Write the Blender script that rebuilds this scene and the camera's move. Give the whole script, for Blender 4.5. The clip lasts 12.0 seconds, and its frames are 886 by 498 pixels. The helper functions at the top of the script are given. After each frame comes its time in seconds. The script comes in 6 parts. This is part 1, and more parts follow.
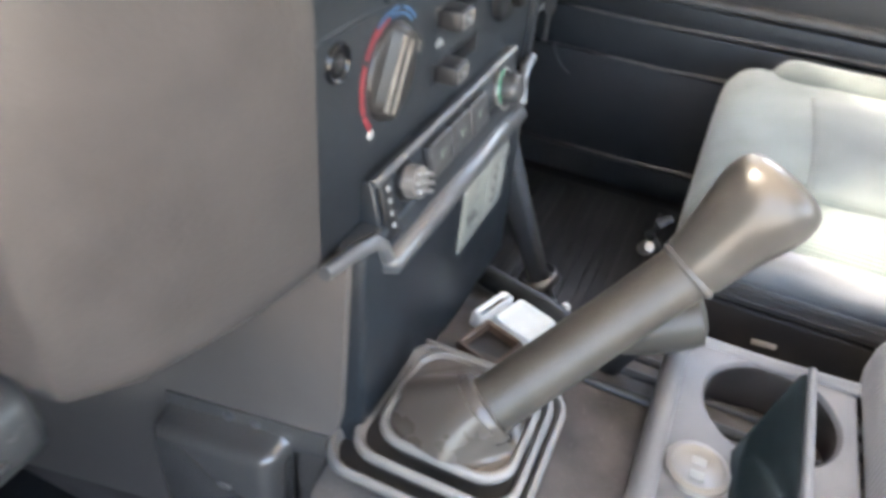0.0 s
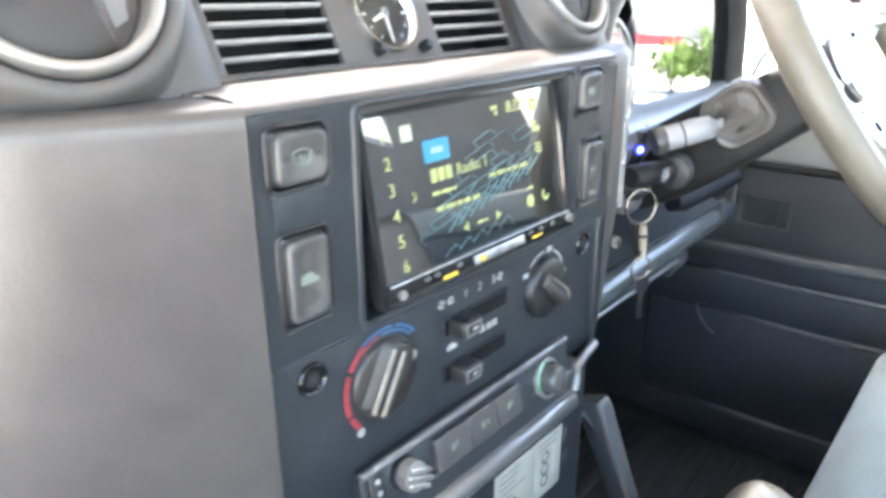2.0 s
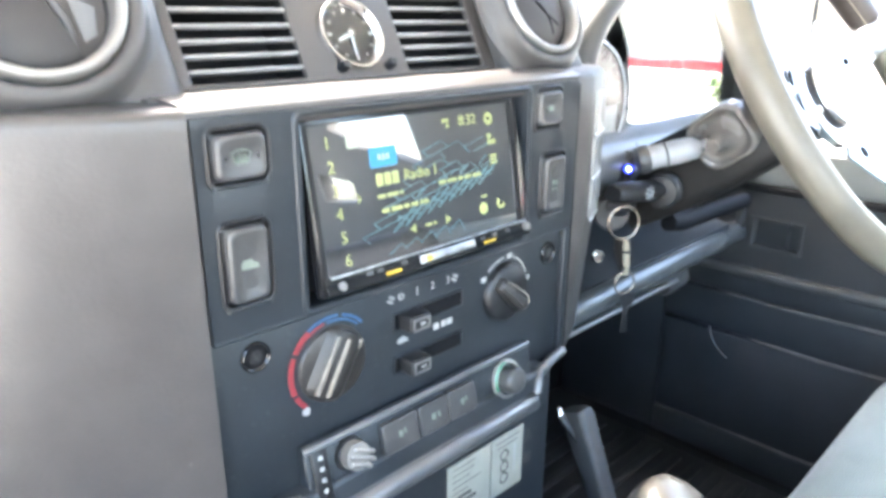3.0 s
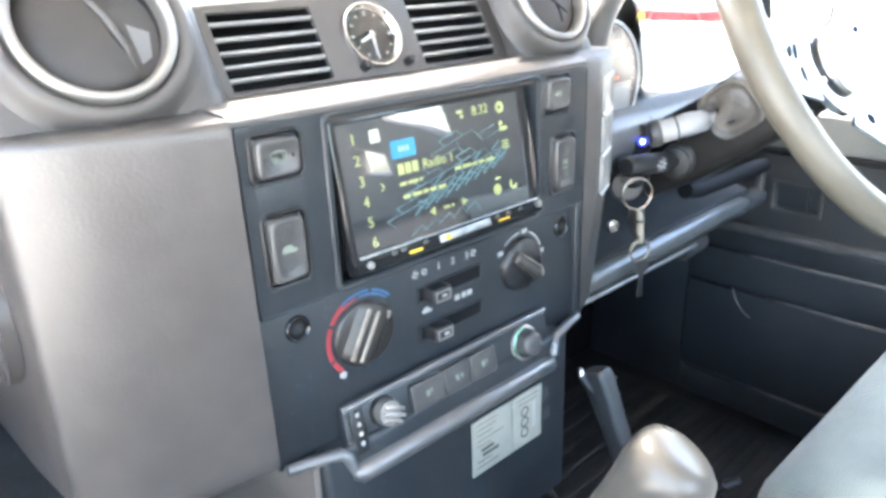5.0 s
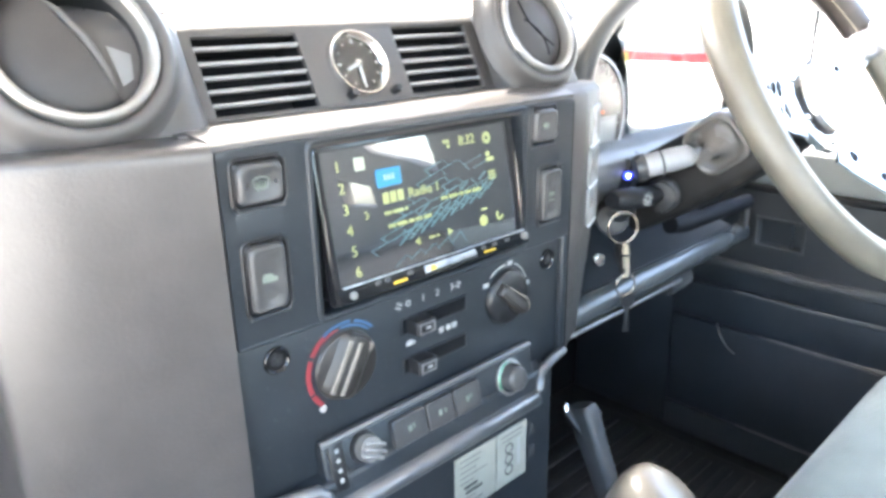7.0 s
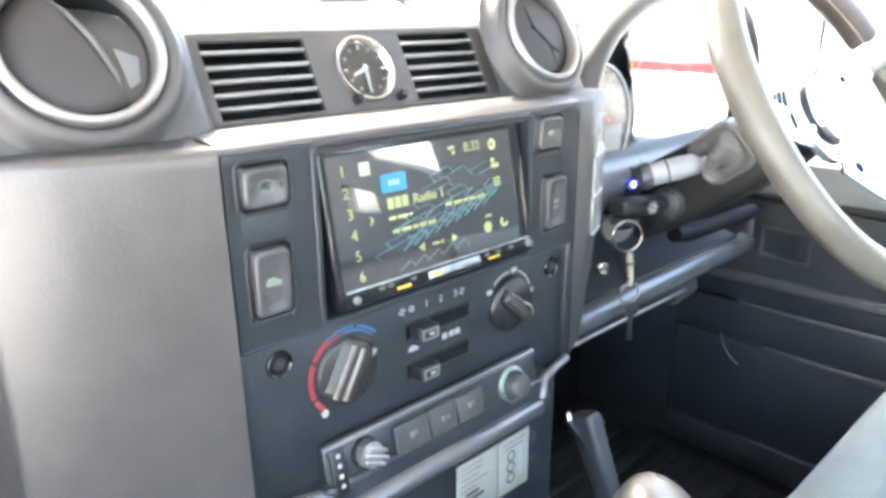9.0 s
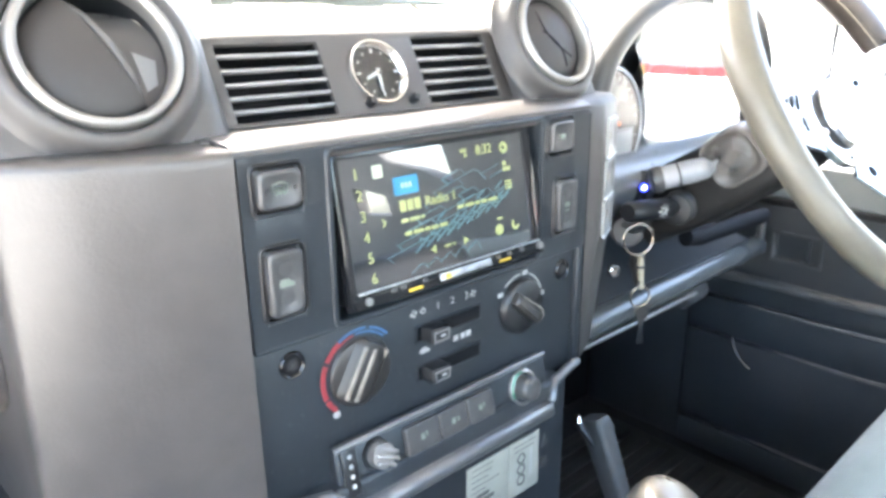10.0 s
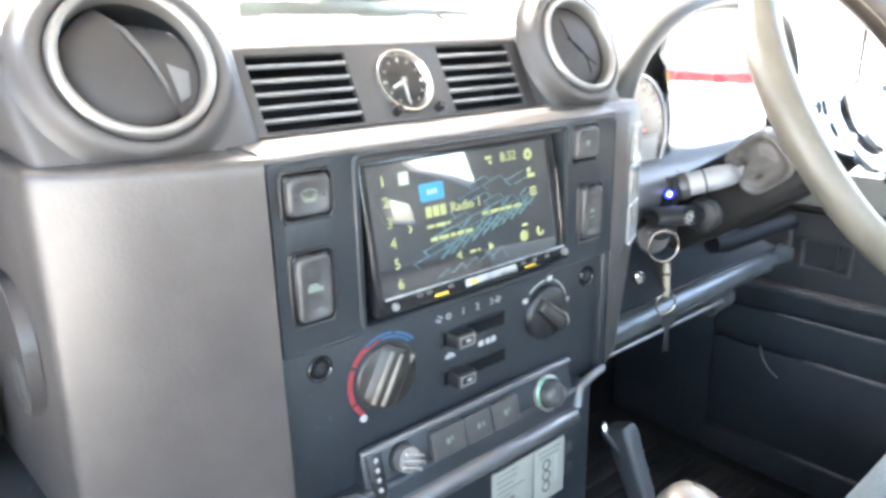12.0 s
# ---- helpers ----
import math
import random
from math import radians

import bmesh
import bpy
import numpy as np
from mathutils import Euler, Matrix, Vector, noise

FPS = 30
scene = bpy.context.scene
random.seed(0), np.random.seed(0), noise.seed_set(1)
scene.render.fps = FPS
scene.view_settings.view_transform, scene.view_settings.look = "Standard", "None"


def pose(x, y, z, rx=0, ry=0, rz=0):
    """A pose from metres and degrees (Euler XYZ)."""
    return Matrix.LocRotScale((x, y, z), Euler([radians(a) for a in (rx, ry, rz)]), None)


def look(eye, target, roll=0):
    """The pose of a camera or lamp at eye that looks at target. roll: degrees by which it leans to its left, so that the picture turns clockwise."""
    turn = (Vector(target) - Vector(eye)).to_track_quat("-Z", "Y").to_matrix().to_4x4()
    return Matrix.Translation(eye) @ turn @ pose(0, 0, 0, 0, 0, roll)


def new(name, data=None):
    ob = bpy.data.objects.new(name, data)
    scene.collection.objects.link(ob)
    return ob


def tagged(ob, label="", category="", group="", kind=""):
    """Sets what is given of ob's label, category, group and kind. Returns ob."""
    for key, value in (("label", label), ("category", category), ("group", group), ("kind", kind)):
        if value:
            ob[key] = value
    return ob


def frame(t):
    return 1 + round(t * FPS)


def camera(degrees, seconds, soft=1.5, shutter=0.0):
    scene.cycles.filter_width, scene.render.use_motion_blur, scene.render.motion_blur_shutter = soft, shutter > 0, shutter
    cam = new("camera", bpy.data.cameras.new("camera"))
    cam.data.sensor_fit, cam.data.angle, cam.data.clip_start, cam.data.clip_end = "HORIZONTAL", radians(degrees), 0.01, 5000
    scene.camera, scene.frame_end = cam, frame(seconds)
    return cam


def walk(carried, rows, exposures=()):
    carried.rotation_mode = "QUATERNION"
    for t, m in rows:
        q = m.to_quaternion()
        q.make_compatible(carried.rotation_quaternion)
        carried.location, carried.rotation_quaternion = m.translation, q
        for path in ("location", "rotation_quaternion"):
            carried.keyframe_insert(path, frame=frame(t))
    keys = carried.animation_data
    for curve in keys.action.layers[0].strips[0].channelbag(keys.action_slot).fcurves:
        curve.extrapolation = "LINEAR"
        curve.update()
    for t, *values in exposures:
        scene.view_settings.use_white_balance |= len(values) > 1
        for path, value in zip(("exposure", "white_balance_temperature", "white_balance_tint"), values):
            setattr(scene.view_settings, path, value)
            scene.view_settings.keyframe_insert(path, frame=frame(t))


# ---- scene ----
cam = camera(64.47, 12.0, soft=3.4, shutter=0.5)
PATH = [
    (0, (-0.3642, -0.1378, 0.8197), (0.3782, 0.1389, 0.2094), 6.11),
    (0.3, (-0.3943, -0.1590, 0.8450), (0.3318, 0.2069, 0.2629), 3.70),
    (0.5, (-0.3933, -0.1605, 0.8606), (0.3123, 0.2361, 0.2735), 3.80),
    (0.8, (-0.3908, -0.1732, 0.8651), (0.3054, 0.2665, 0.2977), 2.12),
    (1, (-0.3816, -0.1757, 0.8674), (0.3214, 0.2796, 0.3212), 2.15),
    (1.2, (-0.3770, -0.1875, 0.8683), (0.3403, 0.2994, 0.3698), 1.90),
    (1.5, (-0.3521, -0.2004, 0.8738), (0.3672, 0.3286, 0.4236), 0.55),
    (2, (-0.3151, -0.2378, 0.8785), (0.4004, 0.3688, 0.5322), -0.24),
    (2.5, (-0.2928, -0.2805, 0.8646), (0.4170, 0.3437, 0.5383), 0.11),
    (3, (-0.2994, -0.3104, 0.8781), (0.3715, 0.3600, 0.5609), 0.27),
    (3.2, (-0.3046, -0.3258, 0.8902), (0.3473, 0.3643, 0.5759), -0.09),
    (5, (-0.3209, -0.3515, 0.9037), (0.2995, 0.3437, 0.5405), -2.37),
    (5.5, (-0.3198, -0.3508, 0.9018), (0.3081, 0.3417, 0.5466), -1.81),
    (6, (-0.3149, -0.3445, 0.8998), (0.3226, 0.3470, 0.5600), -2.01),
    (6.5, (-0.3165, -0.3469, 0.9012), (0.3282, 0.3449, 0.5759), -1.70),
    (7, (-0.3161, -0.3449, 0.8988), (0.3331, 0.3455, 0.5796), -1.15),
    (9, (-0.3164, -0.3446, 0.8978), (0.3316, 0.3515, 0.5886), -0.62),
    (9.5, (-0.3180, -0.3447, 0.8980), (0.3259, 0.3556, 0.5898), -0.62),
    (10, (-0.3192, -0.3457, 0.8983), (0.3195, 0.3607, 0.5932), -0.62),
    (10.5, (-0.3208, -0.3462, 0.8975), (0.3105, 0.3680, 0.5953), -0.66),
    (11, (-0.3228, -0.3476, 0.8987), (0.3019, 0.3730, 0.5978), -0.71),
    (11.5, (-0.3235, -0.3485, 0.8982), (0.2958, 0.3772, 0.5987), -0.85),
    (12, (-0.3238, -0.3486, 0.8980), (0.2927, 0.3823, 0.6052), -1.25),
]
EXPOSURES = [(0.0, 4.30, 7500, 13), (1.0, 4.66, 7150, 11), (1.5, 4.72, 6950, 9), (2.0, 4.58, 6550, 8), (3.0, 4.67, 6480, 8), (5.0, 4.66, 6480, 8), (7.0, 4.60, 6500, 8), (12.0, 4.56, 6500, 8)]
walk(cam, [(t, look(eye, target, roll)) for t, eye, target, roll in PATH], EXPOSURES)

# ---- light ----
world = bpy.data.worlds.new("sky")
scene.world = world
world.use_nodes = True
wn = world.node_tree
sky = wn.nodes.new("ShaderNodeTexSky")
sky.sky_type = "NISHITA"
sky.sun_disc = False
sky.sun_elevation = radians(50)
sky.sun_rotation = radians(8)
sky.air_density, sky.dust_density, sky.ozone_density = 1.0, 4.0, 0.4
bg = wn.nodes["Background"]
bg.inputs["Strength"].default_value = 0.15
wn.links.new(sky.outputs[0], bg.inputs["Color"])

sun_data = bpy.data.lights.new("sun", "SUN")
sun_data.energy = 4.5
sun_data.angle = radians(8)
sun_data.color = (1.0, 0.96, 0.9)
sun = new("sun", sun_data)
SUN_ELEV, SUN_AZ = radians(50), radians(8)
sun_way = Vector((math.sin(SUN_AZ) * math.cos(SUN_ELEV), math.cos(SUN_AZ) * math.cos(SUN_ELEV), math.sin(SUN_ELEV)))
sun.matrix_world = look(sun_way * 20, (0, 0, 0))

# ---- materials ----
def mat(name, colour, rough=0.5, metal=0.0, vary=0.12, vary_scale=14.0, grain=0.0, grain_scale=900.0,
        rough_vary=0.08, coat=0.0, spec=0.5, emit=None, power=0.0, alt=None, sheen=0.0, dust=0.0):
    m = bpy.data.materials.new(name)
    m.use_nodes = True
    nt = m.node_tree
    b = nt.nodes["Principled BSDF"]
    b.inputs["Metallic"].default_value = metal
    b.inputs["Specular IOR Level"].default_value = spec
    b.inputs["Coat Weight"].default_value = coat
    b.inputs["Coat Roughness"].default_value = 0.08
    if sheen:
        b.inputs["Sheen Weight"].default_value = sheen
    co = nt.nodes.new("ShaderNodeTexCoord")
    n1 = nt.nodes.new("ShaderNodeTexNoise")
    n1.inputs["Scale"].default_value, n1.inputs["Detail"].default_value = vary_scale, 6.0
    nt.links.new(co.outputs["Object"], n1.inputs["Vector"])
    mix = nt.nodes.new("ShaderNodeMix")
    mix.data_type = "RGBA"
    lo = tuple(c * (1 - vary) for c in colour)
    hi = alt if alt else tuple(min(1, c * (1 + vary)) for c in colour)
    mix.inputs["A"].default_value, mix.inputs["B"].default_value = (*lo, 1), (*hi, 1)
    ramp = nt.nodes.new("ShaderNodeMapRange")
    ramp.inputs["From Min"].default_value, ramp.inputs["From Max"].default_value = 0.35, 0.65
    nt.links.new(n1.outputs["Fac"], ramp.inputs["Value"])
    nt.links.new(ramp.outputs["Result"], mix.inputs["Factor"])
    out_colour = mix.outputs["Result"]
    if dust:
        nd = nt.nodes.new("ShaderNodeTexNoise")
        nd.inputs["Scale"].default_value, nd.inputs["Detail"].default_value = 240.0, 3.0
        nt.links.new(co.outputs["Object"], nd.inputs["Vector"])
        rd = nt.nodes.new("ShaderNodeMapRange")
        rd.inputs["From Min"].default_value, rd.inputs["From Max"].default_value = 0.62, 0.72
        rd.inputs["To Max"].default_value = dust
        nt.links.new(nd.outputs["Fac"], rd.inputs["Value"])
        md = nt.nodes.new("ShaderNodeMix")
        md.data_type = "RGBA"
        nt.links.new(rd.outputs["Result"], md.inputs["Factor"])
        nt.links.new(out_colour, md.inputs["A"])
        md.inputs["B"].default_value = (0.45, 0.43, 0.4, 1)
        out_colour = md.outputs["Result"]
    nt.links.new(out_colour, b.inputs["Base Color"])
    rr = nt.nodes.new("ShaderNodeMapRange")
    rr.inputs["To Min"].default_value, rr.inputs["To Max"].default_value = max(0.02, rough - rough_vary), min(1, rough + rough_vary)
    nt.links.new(n1.outputs["Fac"], rr.inputs["Value"])
    nt.links.new(rr.outputs["Result"], b.inputs["Roughness"])
    if grain:
        n2 = nt.nodes.new("ShaderNodeTexNoise")
        n2.inputs["Scale"].default_value, n2.inputs["Detail"].default_value = grain_scale, 3.0
        nt.links.new(co.outputs["Object"], n2.inputs["Vector"])
        bump = nt.nodes.new("ShaderNodeBump")
        bump.inputs["Strength"].default_value, bump.inputs["Distance"].default_value = grain, 0.001
        nt.links.new(n2.outputs["Fac"], bump.inputs["Height"])
        nt.links.new(bump.outputs["Normal"], b.inputs["Normal"])
    if emit:
        b.inputs["Emission Color"].default_value = (*emit, 1)
        b.inputs["Emission Strength"].default_value = power
    return m


def woven(name, colour, alt, scale=700.0):
    """Cloth with a fine weave and large faded patches."""
    m = mat(name, colour, rough=0.85, alt=alt, vary_scale=7.0, spec=0.2, sheen=0.3)
    nt = m.node_tree
    b = nt.nodes["Principled BSDF"]
    co = nt.nodes.new("ShaderNodeTexCoord")
    w1, w2 = nt.nodes.new("ShaderNodeTexWave"), nt.nodes.new("ShaderNodeTexWave")
    w1.bands_direction, w2.bands_direction = "X", "Y"
    add = nt.nodes.new("ShaderNodeMath")
    for w in (w1, w2):
        w.inputs["Scale"].default_value, w.inputs["Distortion"].default_value = scale / 6.3, 0.6
        nt.links.new(co.outputs["Object"], w.inputs["Vector"])
    nt.links.new(w1.outputs["Fac"], add.inputs[0])
    nt.links.new(w2.outputs["Fac"], add.inputs[1])
    bump = nt.nodes.new("ShaderNodeBump")
    bump.inputs["Strength"].default_value, bump.inputs["Distance"].default_value = 0.5, 0.0006
    nt.links.new(add.outputs[0], bump.inputs["Height"])
    nt.links.new(bump.outputs["Normal"], b.inputs["Normal"])
    return m


def glass(name, gloss=0.12, tint=(1, 1, 1), rough=0.02):
    m = bpy.data.materials.new(name)
    m.use_nodes = True
    nt = m.node_tree
    nt.nodes.remove(nt.nodes["Principled BSDF"])
    out = nt.nodes["Material Output"]
    tr, gl, mx = nt.nodes.new("ShaderNodeBsdfTransparent"), nt.nodes.new("ShaderNodeBsdfGlossy"), nt.nodes.new("ShaderNodeMixShader")
    tr.inputs["Color"].default_value = (*tint, 1)
    gl.inputs["Roughness"].default_value = rough
    mx.inputs["Fac"].default_value = gloss
    nt.links.new(tr.outputs[0], mx.inputs[1])
    nt.links.new(gl.outputs[0], mx.inputs[2])
    nt.links.new(mx.outputs[0], out.inputs["Surface"])
    return m


POD = mat("grey_grained_plastic", (0.0575, 0.0505, 0.0468), rough=0.37, vary=0.08, vary_scale=42, grain=0.20, grain_scale=420, spec=0.6, rough_vary=0.06)
HOUSING = mat("dark_grey_grained_plastic", (0.056, 0.0505, 0.0468), rough=0.50, vary=0.10, vary_scale=11, grain=0.2, grain_scale=1400)
# lifted and bluer than plain black: veiling glare put into the base colour
FASCIA = mat("satin_black_fascia", (0.0148, 0.0182, 0.0218), rough=0.40, vary=0.15, vary_scale=20, grain=0.12, grain_scale=1800, dust=0.03)
BLACK = mat("black_plastic", (0.012, 0.012, 0.013), rough=0.4, vary=0.2, grain=0.1, grain_scale=1200, dust=0.04)
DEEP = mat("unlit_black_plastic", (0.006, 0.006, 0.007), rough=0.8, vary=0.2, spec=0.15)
GLOSS = mat("gloss_black_plastic", (0.01, 0.01, 0.011), rough=0.12, vary=0.1, rough_vary=0.04)
SWITCH = mat("switch_grey_plastic", (0.050, 0.048, 0.047), rough=0.32, vary=0.12, vary_scale=60, grain=0.1, grain_scale=1800)
SHUTM = mat("grey_vent_shutter_plastic", (0.031, 0.0268, 0.0248), rough=0.52, vary=0.1, vary_scale=40, spec=0.4)
WHITERIM = mat("white_ring_and_glint", (0.55, 0.56, 0.57), rough=0.3, vary=0.05)
SLATM = mat("vent_grey_plastic", (0.22, 0.215, 0.21), rough=0.35, vary=0.08)
LOCKM = mat("dark_grained_lock_plate", (0.038, 0.035, 0.033), rough=0.48, vary=0.12, vary_scale=20, grain=0.2, grain_scale=900)
RAILM = mat("polished_dark_rail", (0.066, 0.070, 0.070), rough=0.25, vary=0.1, vary_scale=30, rough_vary=0.02)
TRAYM = mat("dusty_dark_tray_plastic", (0.033, 0.034, 0.035), rough=0.34, vary=0.3, vary_scale=25, grain=0.15, grain_scale=600, dust=0.12)
LEAFM = mat("yellow_green_leaves", (0.10, 0.16, 0.03), rough=0.6, vary=0.3, vary_scale=3)
BARKM = mat("brown_bark", (0.10, 0.075, 0.05), rough=0.9, vary=0.3)
TAGM = mat("beige_paper", (0.55, 0.50, 0.42), rough=0.8, vary=0.08)
SATIN = mat("satin_dark_grey_lip", (0.072, 0.073, 0.074), rough=0.29, spec=0.8, vary=0.05, vary_scale=12, rough_vary=0.02, coat=0.3)
SILVER = mat("satin_silver_paint", (0.28, 0.265, 0.25), rough=0.44, metal=0.8, vary=0.05)
CHROME = mat("chrome", (0.62, 0.60, 0.58), rough=0.1, metal=1.0, vary=0.04, rough_vary=0.04)
KEYM = mat("worn_bronze_steel", (0.42, 0.36, 0.30), rough=0.22, metal=1.0, vary=0.08, vary_scale=60)
ALUMINIUM = mat("brushed_aluminium", (0.78, 0.78, 0.79), rough=0.24, metal=1.0, vary=0.04, vary_scale=40)
PALE = mat("worn_and_highlight_plastic", (0.21, 0.185, 0.155), rough=0.36, vary=0.2, vary_scale=120)
LABELW = mat("label_white_print", (0.26, 0.262, 0.228), rough=0.5, vary=0.08, vary_scale=60)
PRINTW = mat("white_print", (0.30, 0.30, 0.29), rough=0.5, vary=0.05)
PRINTG = mat("pale_green_print", (0.143, 0.165, 0.135), rough=0.5, vary=0.05)
PRINTK = mat("dark_print", (0.05, 0.05, 0.05), rough=0.6, vary=0.1)
PRINTGREY = mat("grey_print", (0.34, 0.34, 0.33), rough=0.6, vary=0.1)
FAINTP = mat("faint_grey_print", (0.15, 0.15, 0.14), rough=0.6, vary=0.1)
REDP = mat("red_print", (0.22, 0.026, 0.032), rough=0.5, vary=0.08)
BLUEP = mat("blue_print", (0.035, 0.095, 0.19), rough=0.5, vary=0.08)
DIMMETAL = mat("dull_grey_metal_strip", (0.30, 0.31, 0.32), rough=0.34, metal=1.0, vary=0.25, vary_scale=160)
SHELFM = mat("dull_dark_shelf_plastic", (0.034, 0.037, 0.040), rough=0.62, vary=0.15, vary_scale=25, spec=0.22, grain=0.15, grain_scale=900)
SHROUDM = mat("worn_black_shroud_plastic", (0.016, 0.0145, 0.0135), rough=0.5, vary=0.2, vary_scale=20, grain=0.15, grain_scale=1100, dust=0.02, spec=0.25)
BOOTM = mat("grey_brown_boot_plastic", (0.115, 0.104, 0.094), rough=0.27, vary=0.05, vary_scale=15, rough_vary=0.03)
KNOBM = mat("polished_worn_knob_plastic", (0.088, 0.078, 0.066), rough=0.29, vary=0.1, vary_scale=25, coat=0.0, rough_vary=0.04)
LEVERM = mat("worn_grey_lever_plastic", (0.070, 0.0605, 0.049), rough=0.41, vary=0.12, vary_scale=25, grain=0.12, grain_scale=700, spec=0.5, rough_vary=0.03)
LIPM = mat("lit_grey_gaiter_lip_rubber", (0.21, 0.195, 0.18), rough=0.28, coat=0.4, vary=0.08, vary_scale=15, rough_vary=0.03)
GAITER = mat("brown_black_rubber", (0.098, 0.083, 0.070), rough=0.27, coat=0.35, vary=0.06, vary_scale=12, grain=0.12, grain_scale=500, rough_vary=0.03)
RUBBER = mat("dusty_black_rubber", (0.014, 0.0150, 0.016), rough=0.45, vary=0.35, vary_scale=18, grain=0.3, grain_scale=500, dust=0.06)
TRIMM = mat("brown_grey_trim_panel", (0.128, 0.109, 0.096), rough=0.5, vary=0.12, vary_scale=10, grain=0.2, grain_scale=900)
CARPET = mat("dirty_brown_rubber_mat", (0.072, 0.062, 0.055), rough=0.8, vary=0.4, vary_scale=22, grain=0.5, grain_scale=350, dust=0.05)
CUBBY = mat("grey_moulded_plastic", (0.165, 0.162, 0.162), rough=0.42, vary=0.1, vary_scale=20, grain=0.15, grain_scale=1100)
DOORM = mat("black_grained_door_trim", (0.029, 0.031, 0.034), rough=0.5, vary=0.2, vary_scale=9, grain=0.25, grain_scale=700)
LINEM = mat("highlight_pale_ridge", (0.12, 0.112, 0.105), rough=0.4, vary=0.25, vary_scale=40)
RIDGEM = mat("worn_pale_ridge", (0.046, 0.045, 0.044), rough=0.45, vary=0.2, vary_scale=30)
DUCTM = mat("brown_black_duct_plastic", (0.088, 0.081, 0.075), rough=0.22, vary=0.05, vary_scale=14, rough_vary=0.02, coat=1.0)
FOLDM = mat("shaded_gaiter_fold_rubber", (0.030, 0.026, 0.023), rough=0.5, vary=0.15, vary_scale=30)
SILLM = mat("grey_instrument_sill_plastic", (0.14, 0.142, 0.145), rough=0.30, vary=0.08, vary_scale=18, grain=0.1, grain_scale=1100)
STRIPM = mat("black_button_strip_plastic", (0.010, 0.011, 0.012), rough=0.05, vary=0.1, spec=0.5, rough_vary=0.02)
FLANKM = mat("grey_flank_switch_plastic", (0.19, 0.187, 0.18), rough=0.34, vary=0.12, vary_scale=70, grain=0.08, grain_scale=1800)
BRAKEM = mat("worn_grey_brake_lever_plastic", (0.062, 0.064, 0.065), rough=0.38, vary=0.12, vary_scale=40, grain=0.1, grain_scale=900)
HOODM = mat("black_grey_hood_plastic", (0.050, 0.048, 0.045), rough=0.46, vary=0.1, grain=0.15, grain_scale=1100)
DOORTOP = mat("light_grey_door_paint", (0.20, 0.205, 0.195), rough=0.4, vary=0.08, vary_scale=12)
DOORGREY = mat("grey_door_trim", (0.031, 0.031, 0.032), rough=0.5, vary=0.15, vary_scale=8, grain=0.2, grain_scale=700)
LEATHER = mat("pale_worn_leather", (0.118, 0.105, 0.080), rough=0.36, vary=0.12, vary_scale=30, grain=0.35, grain_scale=600)
BROWNL = mat("brown_leather", (0.06, 0.045, 0.035), rough=0.5, vary=0.2, vary_scale=40, grain=0.4, grain_scale=600)
VALANCE = mat("dark_brown_vinyl", (0.030, 0.025, 0.022), rough=0.5, vary=0.2, vary_scale=20, grain=0.3, grain_scale=500)
STITCH = mat("tan_thread", (0.35, 0.3, 0.22), rough=0.8)
SEATM = woven("grey_green_seat_cloth", (0.100, 0.118, 0.109), (0.178, 0.206, 0.19), 620)
SEATDARK = woven("faded_dark_seat_cloth", (0.078, 0.093, 0.086), (0.168, 0.192, 0.178), 620)
VINYL = mat("light_grey_vinyl", (0.27, 0.27, 0.272), rough=0.42, vary=0.08, grain=0.2, grain_scale=500)
BANDM = mat("brown_grey_seat_vinyl", (0.085, 0.078, 0.072), rough=0.4, vary=0.15, grain=0.25, grain_scale=500)
ROLLM = mat("worn_grey_seat_vinyl", (0.165, 0.168, 0.17), rough=0.42, vary=0.1, grain=0.25, grain_scale=500)
MESHM = woven("grey_mesh_cloth", (0.16, 0.16, 0.162), (0.23, 0.23, 0.23), 420)
ROOFM = mat("pale_headlining", (0.42, 0.41, 0.39), rough=0.9, vary=0.06, grain=0.3, grain_scale=300)
WALLM = mat("grey_cab_trim", (0.09, 0.088, 0.085), rough=0.6, vary=0.12, grain=0.2, grain_scale=500)
SCREENM = mat("display_glass", (0.012, 0.014, 0.015), rough=0.025, vary=0.35, vary_scale=60, rough_vary=0.01, spec=0.5, coat=0.6)
GRIPM = mat("worn_brown_black_plastic", (0.024, 0.021, 0.019), rough=0.36, vary=0.2, vary_scale=60)
DULLC = mat("dark_dull_metal", (0.20, 0.195, 0.19), rough=0.42, metal=0.7, vary=0.12, vary_scale=90)
DULLM = mat("dull_worn_metal", (0.34, 0.32, 0.30), rough=0.34, metal=0.8, vary=0.15, vary_scale=120)


def lit(name, colour, power):
    return mat(name, tuple(c * 0.5 for c in colour), rough=0.3, vary=0.02, emit=colour, power=power)


SCREENM.node_tree.nodes["Principled BSDF"].inputs["IOR"].default_value = 2.8
YELLOWL = lit("lit_yellow_figures", (0.42, 0.45, 0.18), 0.014)
BLUEL = lit("lit_blue_tile", (0.03, 0.25, 0.44), 0.022)
CYANL = lit("lit_blue_streaks", (0.10, 0.20, 0.22), 0.006)
WHITEL = lit("lit_white_figures", (0.5, 0.54, 0.42), 0.014)
LEDB = lit("lit_blue_lamp", (0.02, 0.04, 1.0), 0.5)
LEDC = lit("lit_blue_core", (0.55, 0.65, 1.0), 1.0)
AMBERL = lit("lit_amber_button", (0.8, 0.55, 0.06), 0.026)
GREENL = lit("lit_green_ring", (0.05, 0.32, 0.18), 0.007)
ORANGEL = lit("lit_orange_lamp", (0.9, 0.25, 0.08), 0.04)
